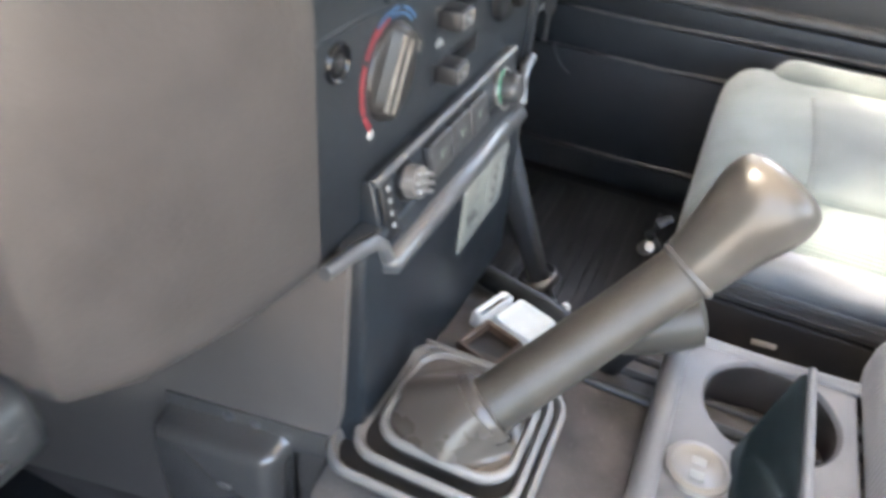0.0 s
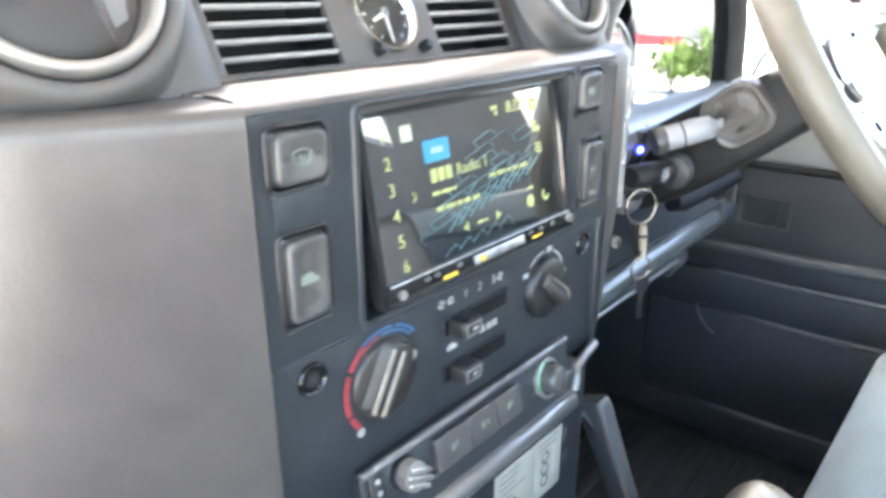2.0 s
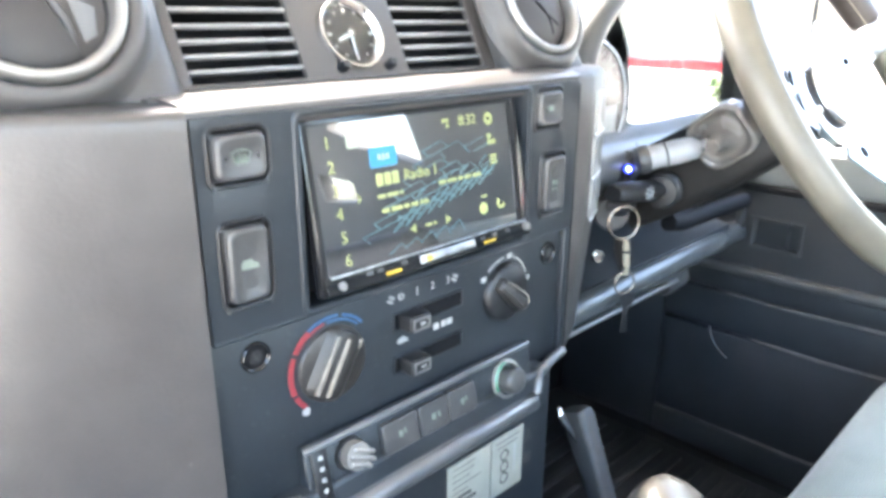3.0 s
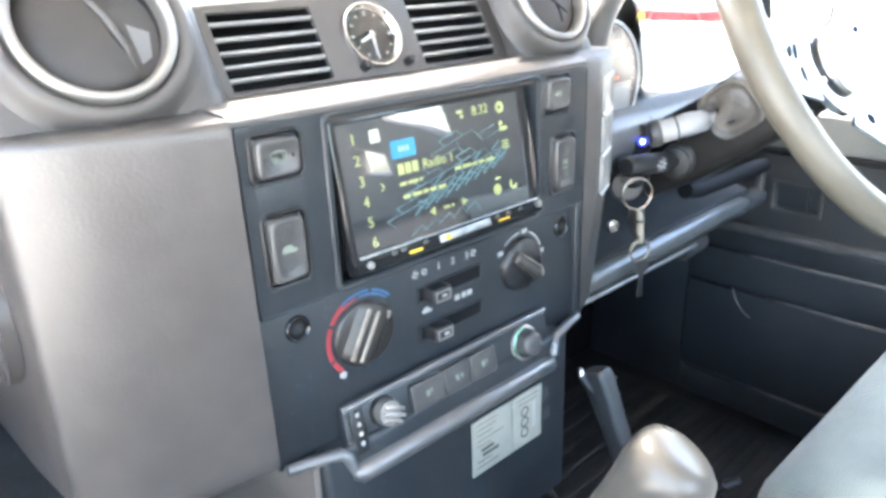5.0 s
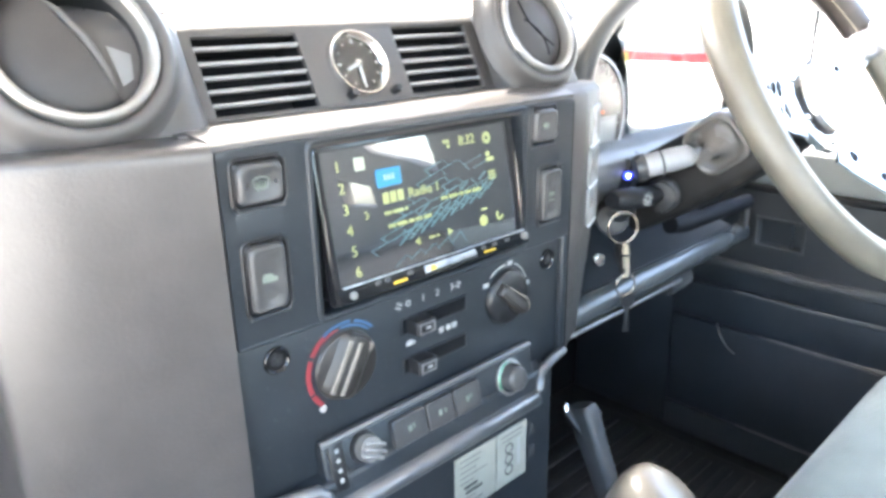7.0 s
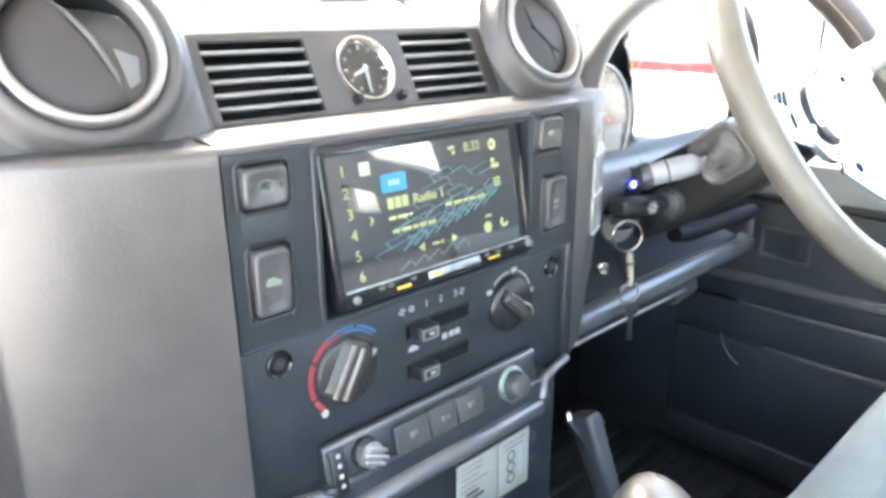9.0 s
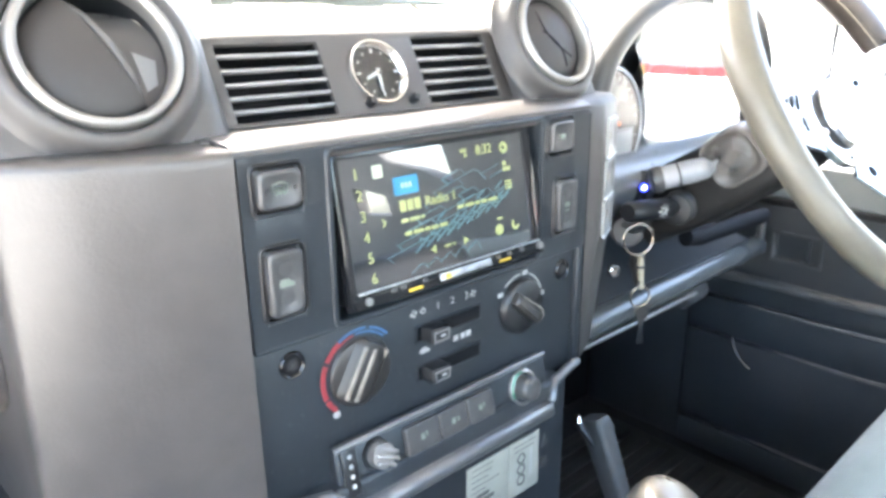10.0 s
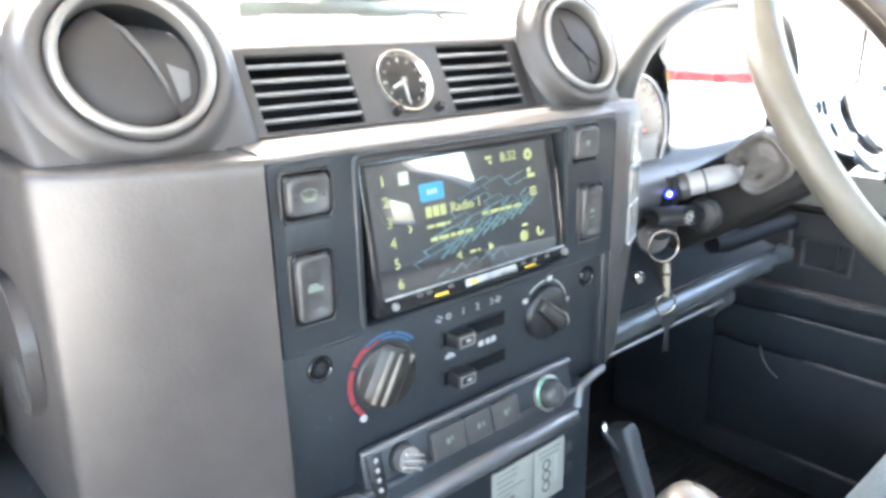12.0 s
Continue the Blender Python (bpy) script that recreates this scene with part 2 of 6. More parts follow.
BROWNS = mat("brown_socket_plastic", (0.075, 0.048, 0.034), rough=0.35, vary=0.2, vary_scale=80)
CLEARW = mat("milky_white_plastic", (0.62, 0.66, 0.66), rough=0.2, vary=0.08, vary_scale=50)
PHONEG = mat("dark_tinted_perspex", (0.012, 0.02, 0.022), rough=0.12, vary=0.1)
CONCRETE = mat("pale_concrete", (0.50, 0.485, 0.46), rough=0.9, vary=0.12, vary_scale=0.8, grain=0.4, grain_scale=40)
RENDERW = mat("cream_render", (0.72, 0.70, 0.60), rough=0.9, vary=0.08, vary_scale=1.5)
CARRED = mat("red_car_paint", (0.55, 0.02, 0.03), rough=0.2, vary=0.04, coat=0.5)
YELLOWP = mat("ochre_paint", (0.5, 0.36, 0.08), rough=0.5, vary=0.1)
BODYG = mat("grey_green_body_paint", (0.085, 0.095, 0.085), rough=0.3, vary=0.05, coat=0.3)
GLASSC = glass("clear_glass", 0.03)
GLASSK = glass("instrument_glass", 0.22, (0.75, 0.78, 0.8), 0.01)
GLASSD = glass("clock_glass", 0.02)
GLASSG = glass("gauge_glass", 0.016, (0.95, 0.95, 0.95), 0.25)


# ---- mesh helpers ----
PLACED = {}
EYE4 = Matrix.Identity(4)


def thing(name, base, label, category, group="", kind=""):
    ob = new(name)
    ob.empty_display_size = 0.03
    ob.matrix_basis = Matrix.Translation(base)
    PLACED[ob.name] = Matrix.Translation(base)
    return tagged(ob, label, category, group, kind)


def shade(me, angle=48):
    me.set_sharp_from_angle(angle=radians(angle))


def part(name, bm, material, parent=None, label="", smooth=True):
    bmesh.ops.recalc_face_normals(bm, faces=bm.faces[:])
    me = bpy.data.meshes.new(name)
    bm.to_mesh(me)
    bm.free()
    me.materials.append(material)
    if smooth:
        me.polygons.foreach_set("use_smooth", [True] * len(me.polygons))
        shade(me)
    ob = new(name, me)
    if parent:
        ob.parent = parent
        ob.matrix_parent_inverse = PLACED.get(parent.name, EYE4).inverted()
    return tagged(ob, label)


def plane_frame(o, u, v):
    u, v = Vector(u).normalized(), Vector(v).normalized()
    n = u.cross(v)
    return Matrix(((u.x, v.x, n.x, o[0]), (u.y, v.y, n.y, o[1]), (u.z, v.z, n.z, o[2]), (0, 0, 0, 1)))


def axis_frame(o, n, up=(0, 0, 1)):
    """Local z along n."""
    n = Vector(n).normalized()
    u = Vector(up).cross(n)
    if u.length < 1e-4:
        u = Vector((1, 0, 0))
    u.normalize()
    v = n.cross(u)
    return Matrix(((u.x, v.x, n.x, o[0]), (u.y, v.y, n.y, o[1]), (u.z, v.z, n.z, o[2]), (0, 0, 0, 1)))


def bevel(bm, edges, width, seg=2):
    if width > 0:
        bmesh.ops.bevel(bm, geom=edges, offset=width, segments=seg, affect="EDGES", profile=0.5, clamp_overlap=True)


def box(c, s, bev=0.0, M=EYE4, bm=None, seg=2):
    own = bmesh.new()
    bmesh.ops.create_cube(own, size=1)
    for v in own.verts:
        v.co = Vector((v.co.x * s[0] + c[0], v.co.y * s[1] + c[1], v.co.z * s[2] + c[2]))
    bevel(own, own.edges[:], bev, seg)
    return merge(own, M, bm)


def merge(own, M, bm):
    own.transform(M)
    if bm is None:
        return own
    me = bpy.data.meshes.new("tmp")
    own.to_mesh(me)
    own.free()
    bm.from_mesh(me)
    bpy.data.meshes.remove(me)
    return bm


def rrect(cx, cy, w, h, r, n=4):
    pts = []
    for sx, sy, a0 in ((1, 1, 0), (-1, 1, 90), (-1, -1, 180), (1, -1, 270)):
        for k in range(n + 1):
            a = radians(a0 + 90 * k / n)
            pts.append((cx + sx * (w / 2 - r) + r * math.cos(a), cy + sy * (h / 2 - r) + r * math.sin(a)))
    return pts


def prism(pts, a, b, M=EYE4, bev=0.0, bm=None, seg=2):
    """Outline pts, from height a to b along local z; the edges of the b end are bevelled."""
    own = bmesh.new()
    lo = [own.verts.new((x, y, a)) for x, y in pts]
    hi = [own.verts.new((x, y, b)) for x, y in pts]
    n = len(pts)
    own.faces.new(lo[::-1])
    top = own.faces.new(hi)
    for k in range(n):
        own.faces.new((lo[k], lo[(k + 1) % n], hi[(k + 1) % n], hi[k]))
    bevel(own, list(top.edges), bev, seg)
    return merge(own, M, bm)


def lathe(profile, M=EYE4, n=32, bm=None, arc=360, start=0):
    """(radius, height) pairs turned about local z."""
    own = bmesh.new()
    full = arc == 360
    cols = n if full else n + 1
    rings = []
    for k in range(cols):
        a = radians(start + arc * k / n)
        rings.append([own.verts.new((r * math.cos(a), r * math.sin(a), h)) for r, h in profile])
    for k in range(n):
        p, q = rings[k], rings[(k + 1) % cols]
        for j in range(len(profile) - 1):
            own.faces.new((p[j], q[j], q[j + 1], p[j + 1]))
    bmesh.ops.remove_doubles(own, verts=own.verts[:], dist=1e-6)
    return merge(own, M, bm)


def tube(path, radii, n=12, bm=None, M=EYE4, closed=False, flat=1.0, up=(0, 0, 1)):
    """A round (or flattened) bar along the points of path."""
    own = bmesh.new()
    P = [Vector(p) for p in path]
    if not hasattr(radii, "__len__"):
        radii = [radii] * len(P)
    rings = []
    for k, p in enumerate(P):
        a, b = (P[k - 1], P[(k + 1) % len(P)]) if closed else (P[max(k - 1, 0)], P[min(k + 1, len(P) - 1)])
        w = (b - a).normalized()
        u = Vector(up).cross(w)
        if u.length < 1e-3:
            u = Vector((1, 0, 0)).cross(w)
        u.normalize()
        v = w.cross(u)
        rings.append([own.verts.new(p + radii[k] * (math.cos(t) * u + flat * math.sin(t) * v)) for t in [2 * math.pi * j / n for j in range(n)]])
    m = len(P)
    for k in range(m if closed else m - 1):
        p, q = rings[k], rings[(k + 1) % m]
        for j in range(n):
            own.faces.new((p[j], p[(j + 1) % n], q[(j + 1) % n], q[j]))
    if not closed:
        own.faces.new(rings[0][::-1])
        own.faces.new(rings[-1])
    return merge(own, M, bm)


def loft(rings, bm=None, M=EYE4, cap=True, loop=True):
    own = bmesh.new()
    R = [[own.verts.new(p) for p in ring] for ring in rings]
    n = len(rings[0])
    for p, q in zip(R, R[1:]):
        for j in range(n if loop else n - 1):
            own.faces.new((p[j], p[(j + 1) % n], q[(j + 1) % n], q[j]))
    if cap:
        own.faces.new(R[0][::-1])
        own.faces.new(R[-1])
    return merge(own, M, bm)


def plate(x0, x1, y0, y1, holes, a, b, M=EYE4, bev=0.001, bm=None):
    """A slab from height a to b with rectangular holes (x0, x1, y0, y1) right through it."""
    own = bmesh.new()
    xs = sorted({x0, x1, *[h[0] for h in holes], *[h[1] for h in holes]})
    ys = sorted({y0, y1, *[h[2] for h in holes], *[h[3] for h in holes]})
    lo, hi = {}, {}

    def vert(store, i, j, z):
        if (i, j) not in store:
            store[i, j] = own.verts.new((xs[i], ys[j], z))
        return store[i, j]

    def solid(i, j):
        if not (0 <= i < len(xs) - 1 and 0 <= j < len(ys) - 1):
            return False
        cx, cy = (xs[i] + xs[i + 1]) / 2, (ys[j] + ys[j + 1]) / 2
        return not any(h[0] < cx < h[1] and h[2] < cy < h[3] for h in holes)

    rim = []
    for i in range(len(xs) - 1):
        for j in range(len(ys) - 1):
            if not solid(i, j):
                continue
            c = [(i, j), (i + 1, j), (i + 1, j + 1), (i, j + 1)]
            own.faces.new([vert(hi, *k, b) for k in c])
            own.faces.new([vert(lo, *k, a) for k in c[::-1]])
            for k, (di, dj) in enumerate(((0, -1), (1, 0), (0, 1), (-1, 0))):
                if not solid(i + di, j + dj):
                    p, q = c[k], c[(k + 1) % 4]
                    own.faces.new((vert(lo, *p, a), vert(lo, *q, a), vert(hi, *q, b), vert(hi, *p, b)))
                    rim.append((hi[p], hi[q]))
    edges = [own.edges.get(r) for r in rim]
    bevel(own, edges, bev)
    return merge(own, M, bm)


def arc_band(M, r0, r1, a0, a1, n0, n1):
    n = max(3, int(abs(a1 - a0) / 6))
    pts = [(r0 * math.cos(radians(a0 + (a1 - a0) * k / n)), r0 * math.sin(radians(a0 + (a1 - a0) * k / n))) for k in range(n + 1)]
    pts += [(r1 * math.cos(radians(a1 + (a0 - a1) * k / n)), r1 * math.sin(radians(a1 + (a0 - a1) * k / n))) for k in range(n + 1)]
    return prism(pts, n0, n1, M)


def pierced(outer, holes, a, b, M=EYE4):
    """A slab from height a to b with openings of any outline through it."""
    own = bmesh.new()
    edges, loops = [], []
    for pts in [outer] + holes:
        vs = [own.verts.new((x, y, a)) for x, y in pts]
        loops.append(vs)
        edges += [own.edges.new((vs[k], vs[(k + 1) % len(vs)])) for k in range(len(vs))]
    bmesh.ops.triangle_fill(own, use_beauty=True, edges=edges)
    made = bmesh.ops.extrude_face_region(own, geom=own.faces[:])
    for g in made["geom"]:
        if isinstance(g, bmesh.types.BMVert):
            g.co.z = b
    return merge(own, M, None)


def letters(name, text, size, M, material, parent, depth=0.0002):
    cu = bpy.data.curves.new(name, "FONT")
    cu.body, cu.size, cu.align_x, cu.align_y, cu.extrude, cu.resolution_u = text, size, "CENTER", "CENTER", depth, 3
    tmp = new("tmp_text", cu)
    bpy.context.view_layer.update()
    me = bpy.data.meshes.new_from_object(tmp.evaluated_get(bpy.context.evaluated_depsgraph_get()))
    bpy.data.objects.remove(tmp)
    me.name = name
    me.transform(M)
    me.materials.clear()
    me.materials.append(material)
    ob = new(name, me)
    ob.parent = parent
    ob.matrix_parent_inverse = PLACED.get(parent.name, EYE4).inverted()
    return ob


def at(M, u, v, n=0.0, turn=0.0):
    return M @ Matrix.Translation((u, v, n)) @ Matrix.Rotation(radians(turn), 4, "Z")


# The fascia's plane, the vents' slope and the tilted face of the radio: local x to the right, y up, z out.
PF = plane_frame((0, 0, 0), (1, 0, 0), (0, 0, 1))
VF = plane_frame((0, 0.060, 0.84), (1, 0, 0), (0, 0.52, 1))
RF = plane_frame((0, -0.008, 0.727), (1, 0, 0), (0, 0.170, 0.985))
PL = plane_frame((0, 0.005, 0), (1, 0, 0), (0, 0, 1))  # the heater panel, set back below the radio

# ---- the cab's shell ----
SIDE = plane_frame((0, 0, 0), (0, 1, 0), (0, 0, 1))
FRONT = plane_frame((0, 0, 0), (1, 0, 0), (0, 0, 1))


def shell():
    # two rear openings are unseen, outlined to make the radio screen's bright reflections
    o = part("wall_right", pierced([(-1.6, 0.1), (0.44, 0.1), (0.44, 1.45), (-1.6, 1.45)],
                                   [[(-0.455, 0.70), (0.40, 0.70), (0.40, 1.3), (-0.56, 1.3), (-0.51, 0.885), (-0.465, 0.72)],
                                    [(-1.119, 0.972), (-1.081, 0.935), (-0.949, 0.887), (-0.844, 0.835), (-0.864, 0.937), (-0.93, 1.28), (-1.18, 1.28), (-1.17, 1.0)],
                                    [(-1.261, 0.901), (-1.256, 0.822), (-1.11, 0.797), (-1.12, 0.852)]], 0.768, 0.81, SIDE), WALLM)
    tagged(o, "grey trimmed cab side with driver's door window opening", "wall", kind="structure")
    o = part("wall_left", plate(-1.6, 0.44, 0.1, 1.45, [(-1.45, 0.04, 0.50, 1.42)], -0.81, -0.768, SIDE), WALLM)
    tagged(o, "grey trimmed cab side with the doorway standing open", "wall", kind="structure")
    o = part("wall_rear", plate(-0.768, 0.768, 0.1, 1.45, [(-0.70, 0.70, 0.70, 1.38)], 1.6, 1.64, FRONT), WALLM)
    tagged(o, "grey rear bulkhead with wide window opening", "wall", kind="structure")
    o = part("wall_front", plate(-0.768, 0.768, 0.1, 1.45, [(-0.70, 0.70, 0.905, 1.34)], -0.44, -0.41, FRONT), DEEP)
    tagged(o, "black front bulkhead below the windscreen", "wall", kind="structure")
    o = part("ceiling", box((0, -0.58, 1.465), (1.62, 2.06, 0.03)), ROOFM)
    tagged(o, "pale grey cloth headlining of the cab", "ceiling", kind="structure")
    o = part("floor", box((0, -0.58, 0.15), (1.536, 2.06, 0.04)), RUBBER)
    tagged(o, "dusty black rubber floor of the footwells", "floor", kind="structure")
    pane = part("window_1", box((0, 0.425, 1.1225), (1.398, 0.005, 0.433)), GLASSC)
    pane.visible_shadow = False
    tagged(pane, "clear flat windscreen pane", "window", kind="structure")


shell()


def tunnel():
    """Transmission tunnel under the levers, with a moulded rubber cover."""
    rings = []
    for y in (0.40, 0.2, 0.06, 0.012, 0.004, -0.1, -0.2, -0.4, -1.2):
        h = 0.452
        left = [(-0.126, 0.165), (-0.126, 0.30), (-0.126, h - 0.03), (-0.125, h - 0.008), (-0.1234, h)] if y > 0.009 else [(-0.24, 0.165), (-0.20, 0.30), (-0.178, h - 0.03), (-0.16, h - 0.008), (-0.13, h)]
        sec = left + [(-0.01, h - 0.004), (0.03, h - 0.020),
               (0.07, h - 0.040), (0.13, h - 0.065), (0.18, h - 0.13), (0.22, 0.165)]
        rings.append([(x, y, z) for x, z in sec])
    o = part("tunnel_cover", loft(rings), CARPET)
    return tagged(o, "dirty brown-black rubber cover over the transmission tunnel", "tunnel cover", kind="structure")


tunnel()
for x, z in ((0.005, 0.444), (0.045, 0.426), (0.085, 0.407), (0.120, 0.390)):
    rib = part("trim", tube([(x, -0.10, z), (x, -0.16, z), (x, -0.30, z), (x, -0.6, z)], [0.003, 0.0045, 0.0045, 0.004], 8), RUBBER)
    tagged(rib, "dark ridge moulded along the tunnel cover", "trim", kind="structure")


def door_trim():
    """Driver's door: stacked panels with grooves between, a ledge, a pull recess and a round speaker."""
    d = thing("door_1", (0.75, -0.3, 0.17), "black grained driver's door trim with grooves and a ledge", "door", kind="structure")
    N = SIDE @ Matrix.Scale(-1, 4, (0, 0, 1))  # out of the trim, towards the cab
    for k, (z0, z1) in enumerate(((0.175, 0.224), (0.228, 0.396), (0.400, 0.462), (0.466, 0.500))):
        part("panel", box((0.754 + 0.001 * k, -0.35, (z0 + z1) / 2), (0.024, 1.1, z1 - z0), 0.003), DOORM, d)
    # ridges are paler than the trim: the light they catch is in the colour
    for z, y in ((0.229, 0.07), (0.399, 0.05), (0.464, 0.10)):
        part("ridge", tube([(0.7435, y, z), (0.7415, y - 0.1, z), (0.741, -0.25, z + 0.009), (0.741, -0.9, z + 0.024)], [0.0016, 0.0024, 0.0028, 0.0028], 8), LINEM, d, "thin ridge with its highlight painted in")
    part("ledge", loft([[(0.765, y, c + 0.010), (0.748, y, c + 0.010), (0.739, y, c + 0.007), (0.735, y, c + 0.001), (0.736, y, c - 0.005), (0.744, y, c - 0.008), (0.765, y, c - 0.008)] for y, c in ((0.20, 0.504), (0.1, 0.505), (-0.02, 0.506), (-0.15, 0.511), (-0.9, 0.522))]), RIDGEM, d, "pale worn rounded ledge")
    part("upper_panel", plate(-0.9, 0.2, 0.515, 0.632, [(0.009, 0.073, 0.552, 0.589)], -0.768, -0.745, N, 0.004), DOORGREY, d, "dark grey upper panel")
    part("window_seal", box((0.752, -0.35, 0.637), (0.020, 1.1, 0.009), 0.002), BLACK, d, "black window seal")
    part("door_top", box((0.757, -0.35, 0.6705), (0.021, 1.1, 0.057), 0.006, seg=3), DOORTOP, d, "light grey painted door top")
    part("pull_frame", plate(0.003, 0.079, 0.546, 0.595, [(0.008, 0.074, 0.551, 0.590)], -0.745, -0.7415, N, 0.0015), RIDGEM, d, "thin raised rim")
    part("pull_recess", box((0.760, 0.041, 0.5705), (0.008, 0.068, 0.042)), DOORM, d)
    part("pull_divider", box((0.752, 0.026, 0.5705), (0.012, 0.003, 0.040), 0.001), DOORM, d)
    part("speaker_ring", lathe([(0.058, 0.0), (0.0595, 0.0022), (0.0615, 0.0022), (0.063, 0.0)], axis_frame((0.7425, 0.060, 0.410), (-1, 0, 0)), 14, arc=60, start=185), RIDGEM, d, "thin round speaker rim")
    return d


door_trim()


def floor_mat():
    m = thing("floor_mat", (0.47, 0.0, 0.17), "black ribbed rubber mat in the driver's footwell", "floor mat")
    part("sheet", box((0.475, 0.03, 0.175), (0.47, 0.6, 0.01), 0.004), RUBBER, m)
    for k in range(15):
        part("rib", box((0.475, 0.30 - 0.036 * k, 0.1815), (0.42, 0.017, 0.006), 0.002), RUBBER, m)
    return m


floor_mat()
kick = part("trim", box((0.760, 0.305, 0.40), (0.014, 0.20, 0.46), 0.003), DOORM)
tagged(kick, "black carpeted footwell side ahead of the door", "trim", kind="structure")

# ---- dashboard ----
def section_pod(d, tight=0.0):
    """The pod's outline at one height; tight draws its rounded corner in to a crease."""
    face = [(-0.1562, -0.003), (-0.175, -0.0005), (-0.20, 0.005), (-0.225, 0.0130), (-0.240, 0.0180)]
    crease = [(-0.2485, 0.0220), (-0.2552, 0.0270), (-0.2602, 0.0326), (-0.2635, 0.0385), (-0.2655, 0.0448)]
    crease = [(x + (-0.2648 - x) * tight, y + (0.0365 - y) * tight) for x, y in crease]
    side = [(-0.2670, 0.055), (-0.2712, 0.10), (-0.284, 0.30)]
    return [(-0.1562, 0.30)] + [(x, y + d) for x, y in face] + [(x + 0.7 * d, y + 0.7 * d) for x, y in crease] + [(x + d, y) for x, y in side]


def dashboard():
    d = thing("dashboard", (0, 0.2, 0.60), "grey grained plastic dashboard with a ledge and vent housings", "dashboard")
    # passenger-side pod: a tall grey face that rounds off to its side and rolls under at the bottom
    rings = []
    for z, inset in ((0.6105, 0.020), (0.6108, 0.0150), (0.6118, 0.0102), (0.6140, 0.0060), (0.6175, 0.0028), (0.6220, 0.0009), (0.628, 0.0), (0.70, 0), (0.78, 0), (0.836, 0.0), (0.8402, 0.0), (0.8415, 0.0003), (0.8434, 0.0013), (0.8448, 0.0032), (0.8454, 0.0056), (0.8456, 0.0070), (0.8460, 0.0240)):
        ring = []
        for x, y in section_pod(inset, 0.40 + 0.38 * max(0.0, min(1.0, (0.80 - z) / 0.18))):
            ring.append((x, y, z - 0.006 - (0.003 * max(0.0, (x + 0.262) / 0.106) if z > 0.82 else 0.0)))
        rings.append(ring)
    part("pod", loft(rings), POD, d, "tall plain mid-grey pod face")
    # glovebox lock plate on the pod's side
    SIDEL = plane_frame((-0.2715, 0, 0), (0, -1, 0.0), (0, 0, 1))
    lid = part("lock_plate", prism(rrect(-0.107, 0.733, 0.104, 0.086, 0.040, 10), -0.004, 0.0040, SIDEL, 0.0036, seg=4), POD, d)
    part("round_lock", lathe([(0, 0.0012), (0.010, 0.0010), (0.0125, 0.0002), (0.0150, 0.0002), (0.0172, 0.0014), (0.0188, 0.0012), (0.0200, 0.0)], at(SIDEL, -0.091, 0.712, 0.0041), 28), LOCKM, lid)
    # ledge above the fascia
    prof = [(0.004, 0.8245), (0.0015, 0.8292), (0.0025, 0.8345), (0.008, 0.8377), (0.03, 0.8388), (0.064, 0.8386), (0.064, 0.8270), (0.004, 0.8270)]
    part("ledge", loft([[(x, y, z) for y, z in prof] for x in (-0.1545, 0.0, 0.155, 0.160)]), POD, d, "pale ledge with a rounded front edge")
    part("ledge_return", box((-0.1440, 0.050, 0.8300), (0.0310, 0.044, 0.0165), 0.001), POD, d, "ledge end beside the vent housing")
    # middle vent plate
    holes = [(-0.1205, -0.0455, 0.0010, 0.0535), (0.0385, 0.1160, 0.0015, 0.0555)]
    part("vent_plate", plate(-0.1285, 0.1275, -0.002, 0.0585, holes, -0.03, 0.0, VF, 0.0015), HOUSING, d)
    # near-black well and lining: the shade inside the vents put into the colour
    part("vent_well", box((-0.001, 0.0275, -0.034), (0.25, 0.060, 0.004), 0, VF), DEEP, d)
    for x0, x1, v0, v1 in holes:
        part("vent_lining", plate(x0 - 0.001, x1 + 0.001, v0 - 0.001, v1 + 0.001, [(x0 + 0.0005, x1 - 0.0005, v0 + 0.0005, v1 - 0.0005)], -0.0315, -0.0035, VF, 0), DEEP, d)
        for f in (0.155, 0.328, 0.500, 0.676, 0.868):
            part("slat", box(((x0 + x1) / 2, v0 + (v1 - v0) * f, -0.0035), (x1 - x0 + 0.002, 0.0024, 0.0042), 0.0009, VF), SLATM, d)
    part("seam", box((-0.1294, 0.0265, 0.0012), (0.0022, 0.054, 0.0024), 0, VF), DEEP, d, "dark gap beside the vent plate")
    # top pad back to the windscreen
    prof = [(0.086, 0.8895), (0.090, 0.894), (0.10, 0.897), (0.40, 0.902), (0.40, 0.84), (0.135, 0.84), (0.128, 0.8875)]
    part("top_pad", loft([[(x, y, z) for y, z in prof] for x in (-0.70, -0.3, 0.0, 0.28)]), HOUSING, d)
    prof = [(0.206, 0.862), (0.210, 0.872), (0.222, 0.878), (0.40, 0.898), (0.40, 0.84), (0.206, 0.84)]
    part("driver_top_pad", loft([[(x, y, z) for y, z in prof] for x in (0.30, 0.5, 0.764)]), HOUSING, d)
    # passenger's side behind the pod
    part("passenger_face", box((-0.50, 0.24, 0.76), (0.44, 0.16, 0.27), 0.02), HOUSING, d)
    # housings of the round vents
    for x0, x1, e0, e1 in ((-0.2560, -0.1300, 0.006, 0.016), (0.1285, 0.2190, 0.016, 0.008)):
        pr = [(0.036, 0.828), (0.036, 0.836), (0.040, 0.844), (0.062, 0.892), (0.070, 0.902), (0.085, 0.906), (0.30, 0.908), (0.30, 0.828)]
        flare = 0.16 if x0 < 0 else 0.0  # the outer side leans outwards as it rises
